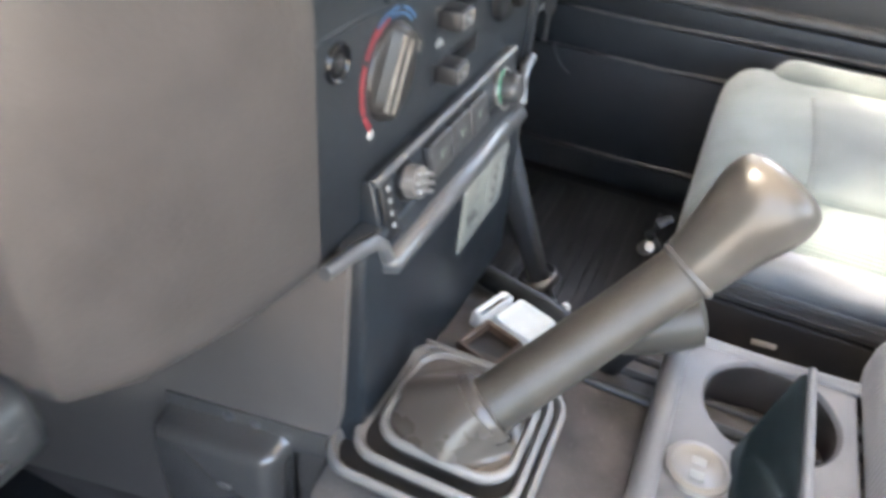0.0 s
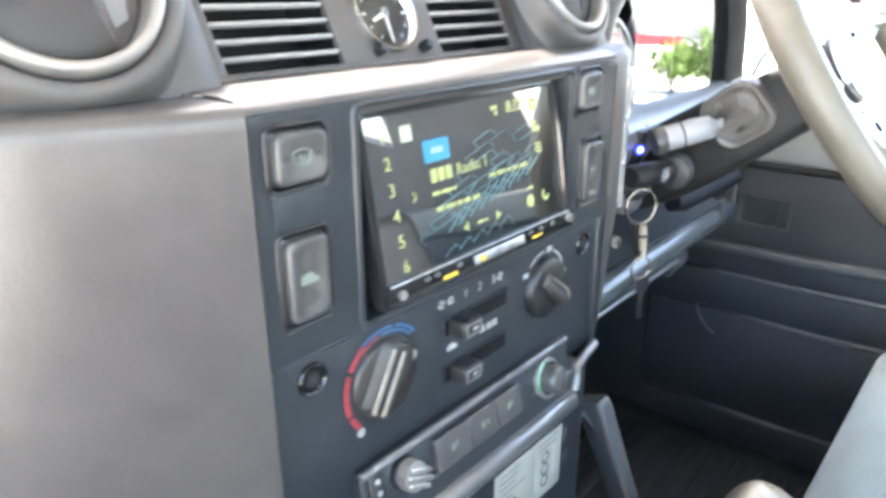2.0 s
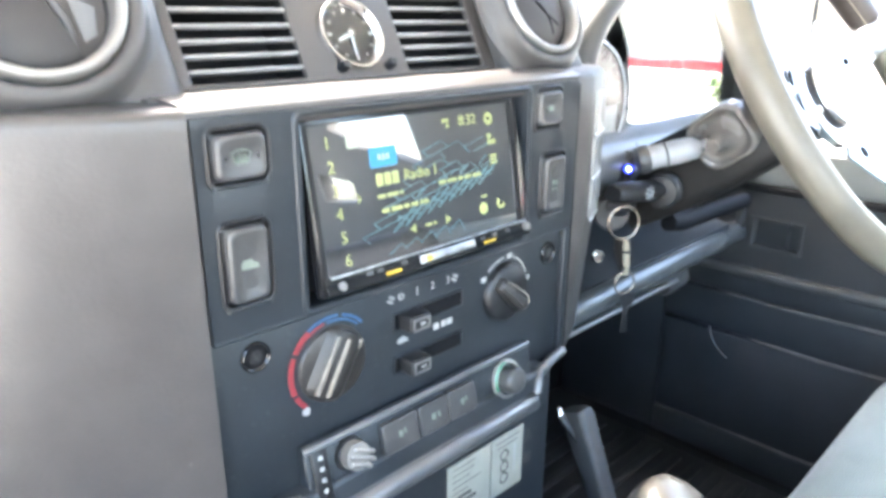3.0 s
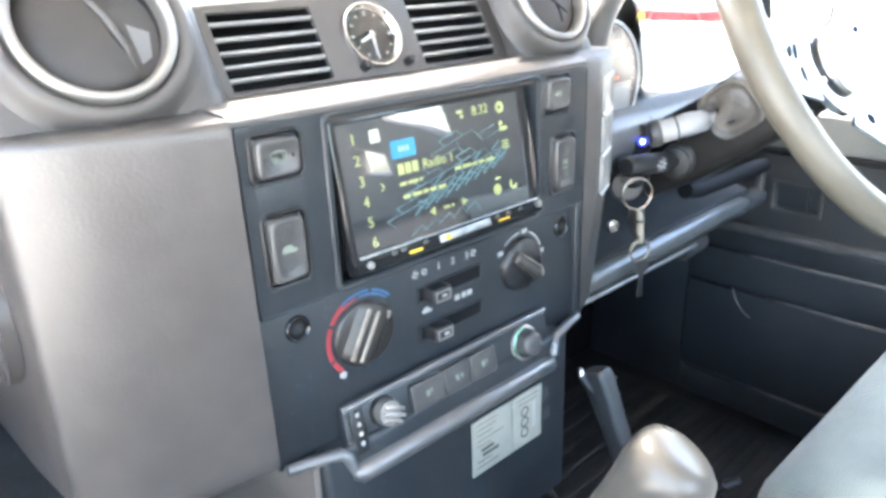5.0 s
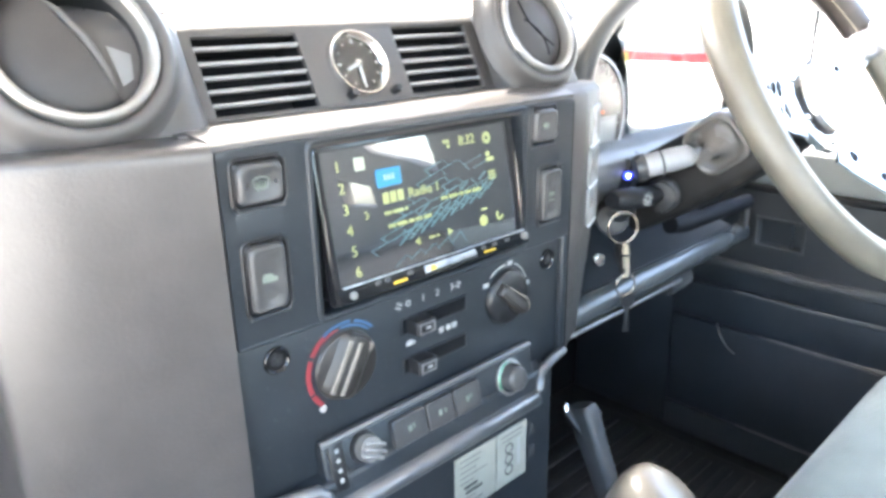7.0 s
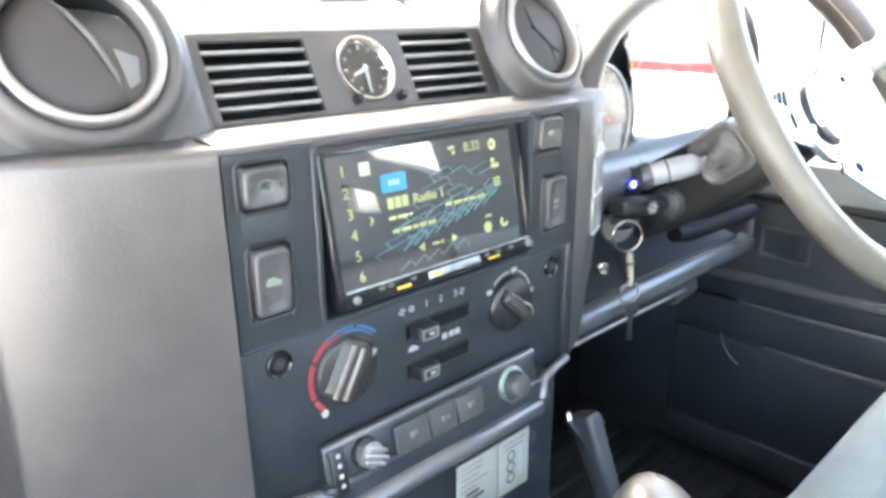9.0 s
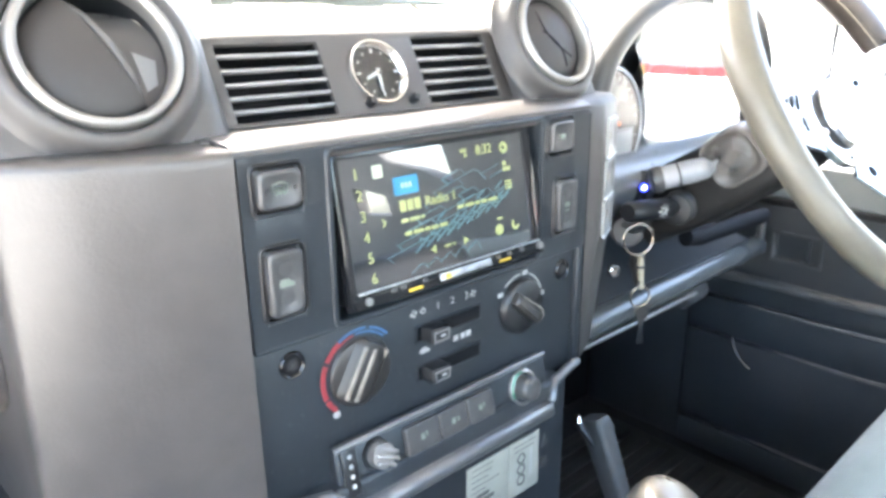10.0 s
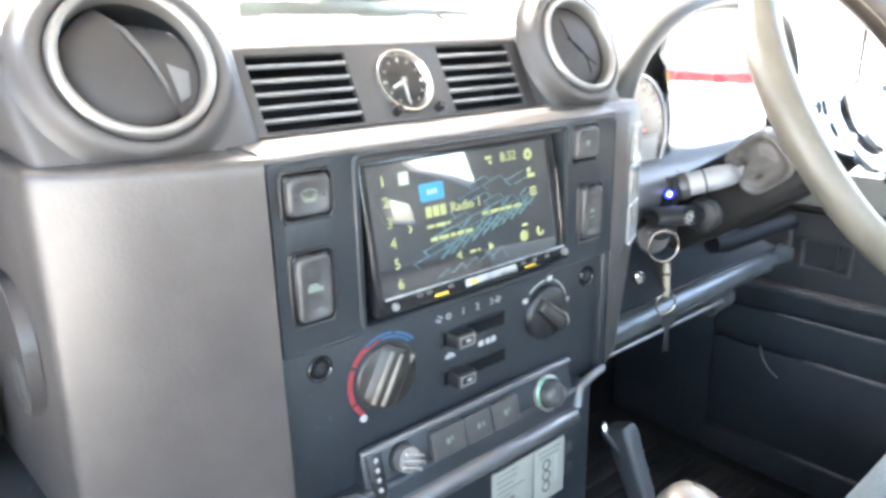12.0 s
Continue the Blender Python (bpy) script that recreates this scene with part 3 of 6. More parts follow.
        cuts = [(x0, e0), (x0 + 0.3 * e0, 0.4 * e0), (x0 + 0.7 * e0, 0.1 * e0), (x0 + 1.2 * e0, 0), (x1 - 1.2 * e1, 0), (x1 - 0.7 * e1, 0.1 * e1), (x1 - 0.3 * e1, 0.4 * e1), (x1, e1)]
        bm = loft([[(x - flare * (z - 0.836) * (k < 4), y + e, z - 0.5 * e * (z > 0.85)) for y, z in pr] for k, (x, e) in enumerate(cuts)])
        part("vent_housing", bm, HOUSING, d)
    return d


dashboard()
HV = plane_frame((0, 0.036, 0.836), (1, 0, 0), (0, 0.46, 1))


def round_vent(x, z, turn, gap):
    n = HV.to_3x3() @ Vector((0, 0, 1))
    y = 0.036 + 0.46 * (z - 0.836)
    o = Vector((x, y, z)) + n * 0.004
    M = axis_frame(o, n) @ Matrix.Rotation(radians(turn), 4, "Z")
    v = thing("air_vent", o, "round dashboard air vent with a satin silver ring", "air vent", "round air vents")
    collar = lathe([(0.0605, -0.0056), (0.0580, -0.0040), (0.0552, -0.0014), (0.0534, 0.0024), (0.0515, 0.0060), (0.0495, 0.0084), (0.0465, 0.0092), (0.0442, 0.0084), (0.0430, 0.0060), (0.0430, -0.004)], M, 48)
    bmesh.ops.bisect_plane(collar, geom=collar.verts[:] + collar.edges[:] + collar.faces[:], plane_co=(0, 0, 0.8385), plane_no=(0, 0, -1), clear_outer=True)
    part("collar", collar, HOUSING, v)
    part("ring", lathe([(0.0362, 0.000), (0.0362, 0.0085), (0.0370, 0.0110), (0.0385, 0.0122), (0.0405, 0.0119), (0.0420, 0.0102), (0.0427, 0.0075), (0.0427, 0.0)], M, 48), SILVER, v, "satin silver ring")
    part("barrel", lathe([(0.0365, 0.004), (0.036, -0.008), (0.034, -0.03), (0, -0.034)], M, 32), BLACK, v)
    # a domed shutter turned part of the way, with a fin across it
    dome = bmesh.new()
    bmesh.ops.create_uvsphere(dome, u_segments=40, v_segments=24, radius=0.0362)
    bmesh.ops.bisect_plane(dome, geom=dome.verts[:] + dome.edges[:] + dome.faces[:], plane_co=(gap, 0, 0), plane_no=(1, 0, 0), clear_outer=True)
    bmesh.ops.bisect_plane(dome, geom=dome.verts[:] + dome.edges[:] + dome.faces[:], plane_co=(0, 0, -0.008), plane_no=(0, 0, -1), clear_outer=True)
    for w in dome.verts:
        w.co.z = w.co.z * 0.30 - 0.003
    part("shutter", merge(dome, M, None), SHUTM, v)
    fin = tube([(gap, -0.034, -0.004), (gap + 0.003, -0.018, 0.004), (gap + 0.004, 0.0, 0.007), (gap + 0.003, 0.018, 0.004), (gap, 0.034, -0.004)], 0.0022, 8)
    part("fin", merge(fin, M, None), HOUSING, v)
    slit = gap > 0.02
    if slit:
        for bow, y0, y1, off in ((0.010, -0.026, 0.022, -0.004), (-0.005, -0.010, 0.026, 0.008)):
            line = []
            for q in range(13):
                y = y0 + (y1 - y0) * q / 12
                x = off + bow * math.cos(math.pi * (q / 12 - 0.5)) - 0.25 * y
                line.append((x, y, 0.30 * math.sqrt(max(0, 0.0355 ** 2 - x * x - y * y)) - 0.003))
            part("slit", tube(line, 0.0009, 6, M=M), DEEP, v)
    part("flap", prism([(gap + 0.006, -0.027), (0.022, -0.025), (0.031, -0.012), (0.033, 0.004), (0.028, 0.018), (gap + 0.006, 0.012)], -0.014, -0.012, M), SHUTM, v)
    if not slit:
        V = axis_frame(o, n)
        part("inner_vane", prism([(0.0200, 0.0035), (0.0315, -0.0020), (0.0290, -0.0160), (0.0225, -0.0195)], -0.0050, -0.0038, V, 0.0005), CUBBY, v, "pale translucent inner vane")
    return v


round_vent(-0.1988, 0.8825, 25, 0.004)
round_vent(0.1655, 0.8825, 200, 0.030)


def clock():
    M = at(VF, -0.0035, 0.0280, 0.0)
    c = thing("dashboard_clock", M.translation, "round black analogue clock with a chrome bezel", "clock")
    part("bezel", lathe([(0.0250, -0.004), (0.0250, 0.003), (0.0240, 0.0050), (0.0228, 0.0050), (0.0212, 0.0030), (0.0200, 0.001)], M, 40), CHROME, c, "chrome bezel")
    part("dial", lathe([(0.0203, 0.0012), (0, 0.0012)], M, 36), GLOSS, c)
    for k in range(12):
        a = radians(30 * k)
        big = k % 3 == 0
        part("mark", box((0, 0.0165, 0.0016), (0.0016 if big else 0.0009, 0.0032 if big else 0.0020, 0.0004), 0, M @ Matrix.Rotation(-a, 4, "Z")), PRINTW, c)
    for a, ln, wd in ((248, 0.0125, 0.0034), (184, 0.0155, 0.0028)):
        pt = prism([(-wd / 2, -0.003), (wd / 2, -0.003), (wd * 0.3, ln), (-wd * 0.3, ln)], 0.002, 0.0026, M @ Matrix.Rotation(radians(-a), 4, "Z"))
        part("pointer", pt, PRINTW, c)
    part("hub", lathe([(0.0022, 0.002), (0.0022, 0.0032), (0, 0.0036)], M, 12), CHROME, c)
    g = part("glass", lathe([(0.0203, 0.0042), (0.012, 0.0054), (0, 0.0058)], M, 32), GLASSD, c)
    g.visible_shadow = False
    for u in (-0.0165, 0.0228):
        part("set_knob", lathe([(0.0035, 0), (0.0035, 0.006), (0.0025, 0.0075), (0, 0.0078)], at(VF, -0.002 + u, 0.0055), 14), BLACK, c)
    return c


clock()

# ---- centre fascia and its controls ----
SWITCHES = (("demister", -0.1303, 0.8120, 0.0290, 0.0240), ("rear", -0.1308, 0.7565, 0.0245, 0.0415), ("small", 0.1178, 0.8140, 0.0285, 0.0260), ("lamp", 0.1273, 0.7570, 0.0255, 0.0435))


def fascia():
    f = thing("centre_fascia", (0, 0, 0.60), "satin black centre fascia panel with switches and heater controls", "dashboard panel")
    holes = [(cx - w / 2 - 0.0012, cx + w / 2 + 0.0012, cz - h / 2 - 0.0012, cz + h / 2 + 0.0012) for _, cx, cz, w, h in SWITCHES]
    holes.append((-0.0945, 0.0945, 0.7200, 0.8275))
    part("panel", plate(-0.1535, 0.1565, 0.7165, 0.8316, holes, -0.05, 0.0, PF, 0.0012), FASCIA, f)
    # the heater panel below is set back, with a cheek beside it
    part("heater_panel", plate(-0.1535, 0.1490, 0.604, 0.7165, [], -0.045, 0.0, PL, 0.0008), FASCIA, f)
    part("cheek", box((0.1528, 0.6602, -0.0225), (0.0076, 0.1125, 0.045), 0.0016, PF), FASCIA, f)
    part("step_edge", tube([(-0.1525, 0.0012, 0.7168), (0.1485, 0.0012, 0.7168)], 0.0016, 8), FASCIA, f)
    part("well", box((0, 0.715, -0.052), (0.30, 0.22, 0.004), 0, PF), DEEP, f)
    for _, cx, cz, w, h in SWITCHES:
        rings = [[(*p, n) for p in rrect(cx, cz, w + 2 * g, h + 2 * g, 0.0045 + 0.4 * (g - 0.001), 5)] for g, n in ((0.0034, -0.001), (0.0032, 0.0008), (0.0024, 0.0014), (0.0014, 0.0010), (0.0010, -0.004))]
        part("switch_surround", loft(rings, M=PF, cap=False), BLACK, f)
    # raised frame round the radio
    rings = [[(*p, n) for p in rrect(0, 0.7738, w, h, r, 5)] for w, h, r, n in ((0.1985, 0.1150, 0.006, 0.0), (0.1975, 0.1140, 0.006, 0.0014), (0.1955, 0.1120, 0.0055, 0.0018), (0.1925, 0.1090, 0.005, 0.0010), (0.1885, 0.1065, 0.004, -0.010), (0.1870, 0.1060, 0.004, -0.030))]
    part("radio_surround", loft(rings, M=PF, cap=False), FASCIA, f)
    # sloping lower band with a bead above and a heavy lip below
    SB = plane_frame((0, -0.0005, 0.632), (1, 0, 0), (0, 0.011, 0.05))
    part("lower_band", box((0, -0.024, -0.008), (0.212, 0.05, 0.016), 0.0015, SB), FASCIA, f)
    part("bead", tube([(-0.106, -0.0015, 0.6315), (-0.104, -0.002, 0.632), (0.102, -0.002, 0.632), (0.104, -0.0015, 0.6315)], 0.0026, 10), SATIN, f)
    part("lip", loft([[(x, y * k, 0.5835 + (z - 0.5835) * k) for y, z in ((0.0, 0.590), (-0.012, 0.5915), (-0.017, 0.589), (-0.019, 0.584), (-0.017, 0.579), (-0.010, 0.577), (0, 0.577))] for x, k in ((-0.1085, 0.45), (-0.1065, 0.8), (-0.103, 1.0), (0.103, 1.0), (0.1065, 0.8), (0.1085, 0.45))]), SATIN, f)
    for s in (-1, 1):
        path = [(s * 0.1070, -0.012, 0.590), (s * 0.1095, -0.010, 0.599), (s * 0.114, -0.007, 0.6035), (s * 0.134, -0.004, 0.6065), (s * 0.1525, -0.002, 0.6085)]
        part("foot", tube(path, [0.0040, 0.0045, 0.0047, 0.0043, 0.0039], 12), SATIN, f)
    # panel screws in round sinks
    for x, z in ((-0.1280, 0.7005), (0.1335, 0.6985)):
        M = at(PL, x, z)
        part("screw_sink", lathe([(0.0092, 0.0), (0.0090, 0.0012), (0.0080, 0.0020), (0.0070, 0.0014), (0.0066, 0.0004), (0, 0.0004)], M, 24), GLOSS, f)
        # near-black disc stands in for the shade in the sink
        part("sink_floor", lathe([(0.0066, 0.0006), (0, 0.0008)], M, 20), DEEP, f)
        sc = part("screw", lathe([(0.0042, 0.0006), (0.0040, 0.0013), (0.0022, 0.0017), (0, 0.0012)], M, 14), BLACK, f)
        for turn in (30, 120):
            part("slot", box((0, 0, 0.0015), (0.0052, 0.0009, 0.0004), 0, at(PL, x, z, 0, turn)), SWITCH, sc)
    return f


fascia()


def rocker(kind, cx, cz, w, h):
    labels = {"demister": "grey rocker switch with a screen demister symbol", "rear": "tall grey rocker switch with a car symbol",
              "small": "small grey push switch with a symbol", "lamp": "tall narrow grey rocker switch with a symbol"}
    s = thing("rocker_switch", (cx, 0, cz), labels[kind], "switch", "fascia switches")
    M = at(PF, cx, cz)
    part("body", box((0, 0, -0.010), (w, h, 0.02), 0.001, M), BLACK, s)
    # a rounded key with a soft rim and a dished face
    rings = []
    for grow, n in ((0.0, -0.004), (0.0, 0.0028), (0.0006, 0.0040), (0.0016, 0.0046), (0.0026, 0.0045), (0.0045, 0.0038), (0.0070, 0.0030), (0.0095, 0.0026)):
        cw, ch = w - 0.0016 - 2 * grow, h - 0.0016 - 2 * grow
        rings.append([(*p, n) for p in rrect(0, 0, cw, ch, min(0.0042 + 0.25 * grow, cw / 2 - 0.0002), 5)])
    part("key", loft(rings, M=M), SWITCH, s)
    if h > 0.035:
        for v in (-0.26, 0.26):
            part("dimple", lathe([(0.0058, 0.0030), (0.0052, 0.0031), (0.0, 0.0029)], at(M, 0, v * h), 20), SWITCH, s)
    bmk = None
    if kind == "demister":
        rim = [(-0.0050, 0.0022), (-0.0026, 0.0033), (0.0, 0.0037), (0.0026, 0.0033), (0.0050, 0.0022), (0.0036, -0.0026), (0.0, -0.0016), (-0.0036, -0.0026)]
        bmk = tube([(u, v, 0.0032) for u, v in rim], 0.0005, 6, closed=True, M=M)
        for u in (-0.0022, 0.0, 0.0022):
            box((u, -0.0012, 0.0033), (0.0008, 0.0050, 0.0004), 0, M, bmk)
    elif kind == "rear":
        bmk = prism([(-0.005, -0.002), (0.005, -0.002), (0.005, 0.0005), (0.0025, 0.001), (0.0015, 0.003), (-0.0035, 0.003), (-0.005, 0.0005)], 0.0030, 0.0034, at(M, 0, 0))
    elif kind == "small":
        bmk = box((0, 0, 0.0032), (0.006, 0.004, 0.0005), 0.0005, M)
    else:
        bmk = box((0, 0.001, 0.0032), (0.006, 0.0035, 0.0005), 0.0005, M)
        box((0, -0.004, 0.0032), (0.006, 0.0012, 0.0005), 0, M, bmk)
    part("symbol", bmk, PRINTG, s, "pale green symbol")
    for u in (-w / 2, w / 2):
        part("corner_stud", lathe([(0.0011, 0), (0.0009, 0.0018), (0, 0.0021)], at(M, u, -h / 2 - 0.0026), 10), SWITCH, s)
    return s


for sw in SWITCHES:
    rocker(*sw)


def temperature_knob():
    M = at(PL, -0.0775, 0.6780)
    k = thing("temperature_knob", M.translation, "black heater temperature knob with a pale grip and red-blue scale", "knob")
    for a0, a1, m, nm in ((42, 74, BLUEP, "blue_mark"), (80, 122, BLUEP, "blue_mark"), (122, 150, REDP, "red_mark"), (155, 202, REDP, "red_mark"), (206, 226, REDP, "red_mark")):
        r0, r1 = (0.0298, 0.0316) if m == BLUEP else (0.0280, 0.0314)
        part(nm, arc_band(M, r0, r1, a0, a1, 0.0, 0.0005), m, k)
    part("red_mark", arc_band(M, 0.0274, 0.0287, 100, 126, 0.0, 0.0006), REDP, k)
    part("blue_mark", arc_band(M, 0.0272, 0.0286, 46, 96, 0.0, 0.0006), BLUEP, k)
    part("end_dot", lathe([(0.0028, 0), (0.0026, 0.0006), (0, 0.0008)], at(M, -0.0205, -0.0245), 14), PRINTW, k)
    part("skirt", lathe([(0.0245, 0.0), (0.0240, 0.0014), (0.0228, 0.0022), (0.0, 0.0026)], M, 40), GRIPM, k)
    T = at(M, 0, 0, 0.0020, -29)
    rings = [[(*p, n) for p in rrect(0, 0, ww, hh, 0.0075, 6)] for ww, hh, n in ((0.0300, 0.0450, 0), (0.0280, 0.0445, 0.0008), (0.0205, 0.0430, 0.0034), (0.0180, 0.0415, 0.0042))]
    part("grip", loft(rings, M=T), GRIPM, k)
    for u in (-0.0078, 0.0006):
        part("stripe", box((u, -0.001, 0.0041), (0.0034, 0.037, 0.0012), 0.0005, T), PALE, k, "worn pale stripe")
    part("pointer", box((0.0105, 0.0165, 0.0016), (0.005, 0.0060, 0.004), 0.001, T), PALE, k)
    return k


temperature_knob()


def fan_knob():
    M = at(PL, 0.0810, 0.6805)
    k = thing("air_direction_knob", M.translation, "round black air direction knob with pale symbols", "knob")
    for a in (147, 79, 8):
        part("symbol", box((0.0275 * math.cos(radians(a)), 0.0275 * math.sin(radians(a)), 0.0003), (0.006, 0.004, 0.0005), 0.0008, M), PRINTW, k)
    for a0, a1 in ((92, 132), (20, 66)):
        part("arc_mark", arc_band(M, 0.0262, 0.0274, a0, a1, 0, 0.0004), PRINTGREY, k)
    part("skirt", lathe([(0.0232, 0.0), (0.0226, 0.004), (0.0205, 0.006), (0.0, 0.0065)], M, 36), BLACK, k)
    T = at(M, 0, 0, 0.005, -40)
    part("grip", prism([(-0.019, -0.0050), (0.012, -0.0078), (0.0195, -0.004), (0.0205, 0.0), (0.0195, 0.004), (0.012, 0.0078), (-0.019, 0.0050)], 0, 0.0080, T, 0.0026), GRIPM, k)
    part("grip_ridge", prism([(-0.018, -0.0016), (0.013, -0.0026), (0.013, 0.0026), (-0.018, 0.0016)], 0.0078, 0.0086, T, 0.0004), SWITCH, k)
    # pale line paints the highlight on one edge of the grip
    edge = [(-0.0165, 0.0042, 0.0078), (0.0, 0.0053, 0.0078), (0.012, 0.0062, 0.0078), (0.0175, 0.0034, 0.0078), (0.0186, 0.0, 0.0078)]
    part("edge_highlight", tube(edge, [0.0003, 0.0006, 0.0007, 0.0006, 0.0003], 6, M=T), PALE, k, "pale painted edge highlight")
    return k


fan_knob()


def heater_slider(cz, cx, label):
    s = thing("heater_slider", (cx, 0, cz), label, "slider", "heater sliders")
    part("slot", box((0.003, cz, 0.0004), (0.062, 0.0105, 0.0012), 0.0004, PL), DEEP, s)
    part("slot_rim", plate(-0.0295, 0.0355, cz - 0.0062, cz + 0.0062, [(-0.0283, 0.0343, cz - 0.0052, cz + 0.0052)], 0.0, 0.0016, PL, 0.0004), FASCIA, s)
    part("lever", prism(rrect(cx, cz, 0.0175, 0.0115, 0.002), 0.001, 0.0135, PL, 0.002), BLACK, s)
    part("lever_rim", plate(cx - 0.0072, cx + 0.0072, cz - 0.0042, cz + 0.0042, [(cx - 0.0058, cx + 0.0058, cz - 0.0028, cz + 0.0028)], 0.0130, 0.0142, PL, 0.0003), DULLC, s, "worn pale rim")
    part("icon", box((cx + 0.001, cz, 0.0138), (0.0045, 0.0020, 0.0005), 0.0006, PL), PRINTGREY, s)
    return s


heater_slider(0.6890, -0.0160, "black fan slider in a horizontal slot")
heater_slider(0.6580, -0.0155, "black recirculation slider in a horizontal slot")


def panel_print():
    p = thing("panel_print", (0, 0.0045, 0.70), "white printed heater numbers and symbols", "print")
    z = 0.7055
    for u, ch in ((-0.008, "1"), (0.006, "2"), (0.0205, "3")):
        letters("figure", ch, 0.0078, at(PL, u, z, 0.0006), PRINTW, p)
    for u in (-0.0305, 0.0275):
        for k in range(4):
            part("fan_icon", prism([(0.0004, -0.0004), (0.0028, -0.0012), (0.0028, 0.0012)], 0, 0.0005, at(PL, u, z, 0, 90 * k + 20)), PRINTW, p)
    part("zero_icon", lathe([(0.0012, 0.0004), (0.0024, 0.0006), (0.0024, 0)], at(PL, -0.022, z), 12), PRINTW, p)
    for u, w in ((0.0095, 0.005), (0.0165, 0.0042), (0.0225, 0.0052)):
        part("icon_bar", box((u, 0.6745, 0.0004), (w, 0.0046, 0.0006), 0.001, PL), PRINTW, p)
    car = [(-0.0045, -0.0018), (0.0045, -0.0018), (0.0045, 0.0004), (0.0024, 0.0008), (0.0012, 0.0024), (-0.0022, 0.0024), (-0.0045, 0.0004)]
    part("car_icon", prism(car, 0, 0.0005, at(PL, -0.021, 0.6745)), PRINTW, p)
    return p


panel_print()
SBF = plane_frame((0, -0.0005, 0.634), (1, 0, 0), (0, 0.011, 0.05))


def band_switches():
    for i, (u0, u1) in enumerate(((-0.0505, -0.0192), (-0.0182, 0.0089), (0.0099, 0.0375))):
        s = thing("push_switch", (u0, -0.006, 0.61), "square grey push switch with a pale seat symbol", "switch", "row of push switches")
        w = u1 - u0
        M = at(SBF, (u0 + u1) / 2, -0.0190)
        part("key", prism(rrect(0, 0, w, 0.0215, 0.0022, 3), 0, 0.0046, M, 0.0014, seg=3), SWITCH, s)
        bmk = box((-0.001, 0, 0.0044), (0.0036, 0.0048, 0.0010), 0.001, M)
        if i != 1:
            box((0.0028, 0.001, 0.0044), (0.002, 0.004, 0.0005), 0.0005, M, bmk)
        else:
            box((0.004, 0, 0.0044), (0.0025, 0.004, 0.0005), 0.0005, M, bmk)
        part("symbol", bmk, PRINTG, s, "pale green symbol")
    # round push button with a green lit ring
    M = at(SBF, 0.0745, -0.0215)
    b = thing("push_button", M.translation, "round metal push button with a green lit ring", "button")
    part("ring", lathe([(0.0155, 0), (0.0152, 0.0025), (0.0125, 0.0035), (0.012, 0.001)], M, 28), DULLM, b)
    part("glow_ring", lathe([(0.0148, 0.0022), (0.0138, 0.0040), (0.0130, 0.0036)], M, 28, arc=110, start=95), GREENL, b, "green lit ring")
    part("cap", lathe([(0.0105, 0), (0.0105, 0.010), (0.0095, 0.0125), (0.0075, 0.0135), (0, 0.0135)], M, 28), SWITCH, b, "dull grey cap")
    # small rotary knob with a four-dot scale
    M = at(SBF, -0.0745, -0.0165)
    k = thing("rotary_knob", M.translation, "small ribbed silver-marked rotary knob", "knob")
    part("base", lathe([(0.0112, 0), (0.0108, 0.003), (0, 0.0035)], M, 26), BLACK, k)
    part("body", lathe([(0.0095, 0.002), (0.0090, 0.010), (0, 0.0108)], M, 22), DULLM, k)
    T = at(M, 0.001, -0.001, 0.0098, -25)
    for v in (-0.0045, 0.0, 0.0045):
        part("rib", box((0.001, v, 0.001), (0.019 - abs(v) * 0.8, 0.0026, 0.004), 0.0008, T), DULLM, k, "pale rib")
    s = thing("scale_strip", M.translation, "black strip with four white dots", "print")
    part("strip", box((-0.0970, -0.0205, 0.0012), (0.0115, 0.036, 0.0028), 0.0012, SBF), BLACK, s)
    for v in (-0.0092, -0.0163, -0.0234, -0.0305):
        part("dot", lathe([(0.0017, 0.003), (0.0015, 0.0035), (0, 0.0036)], at(SBF, -0.0970, v), 12), PRINTW, s)


band_switches()

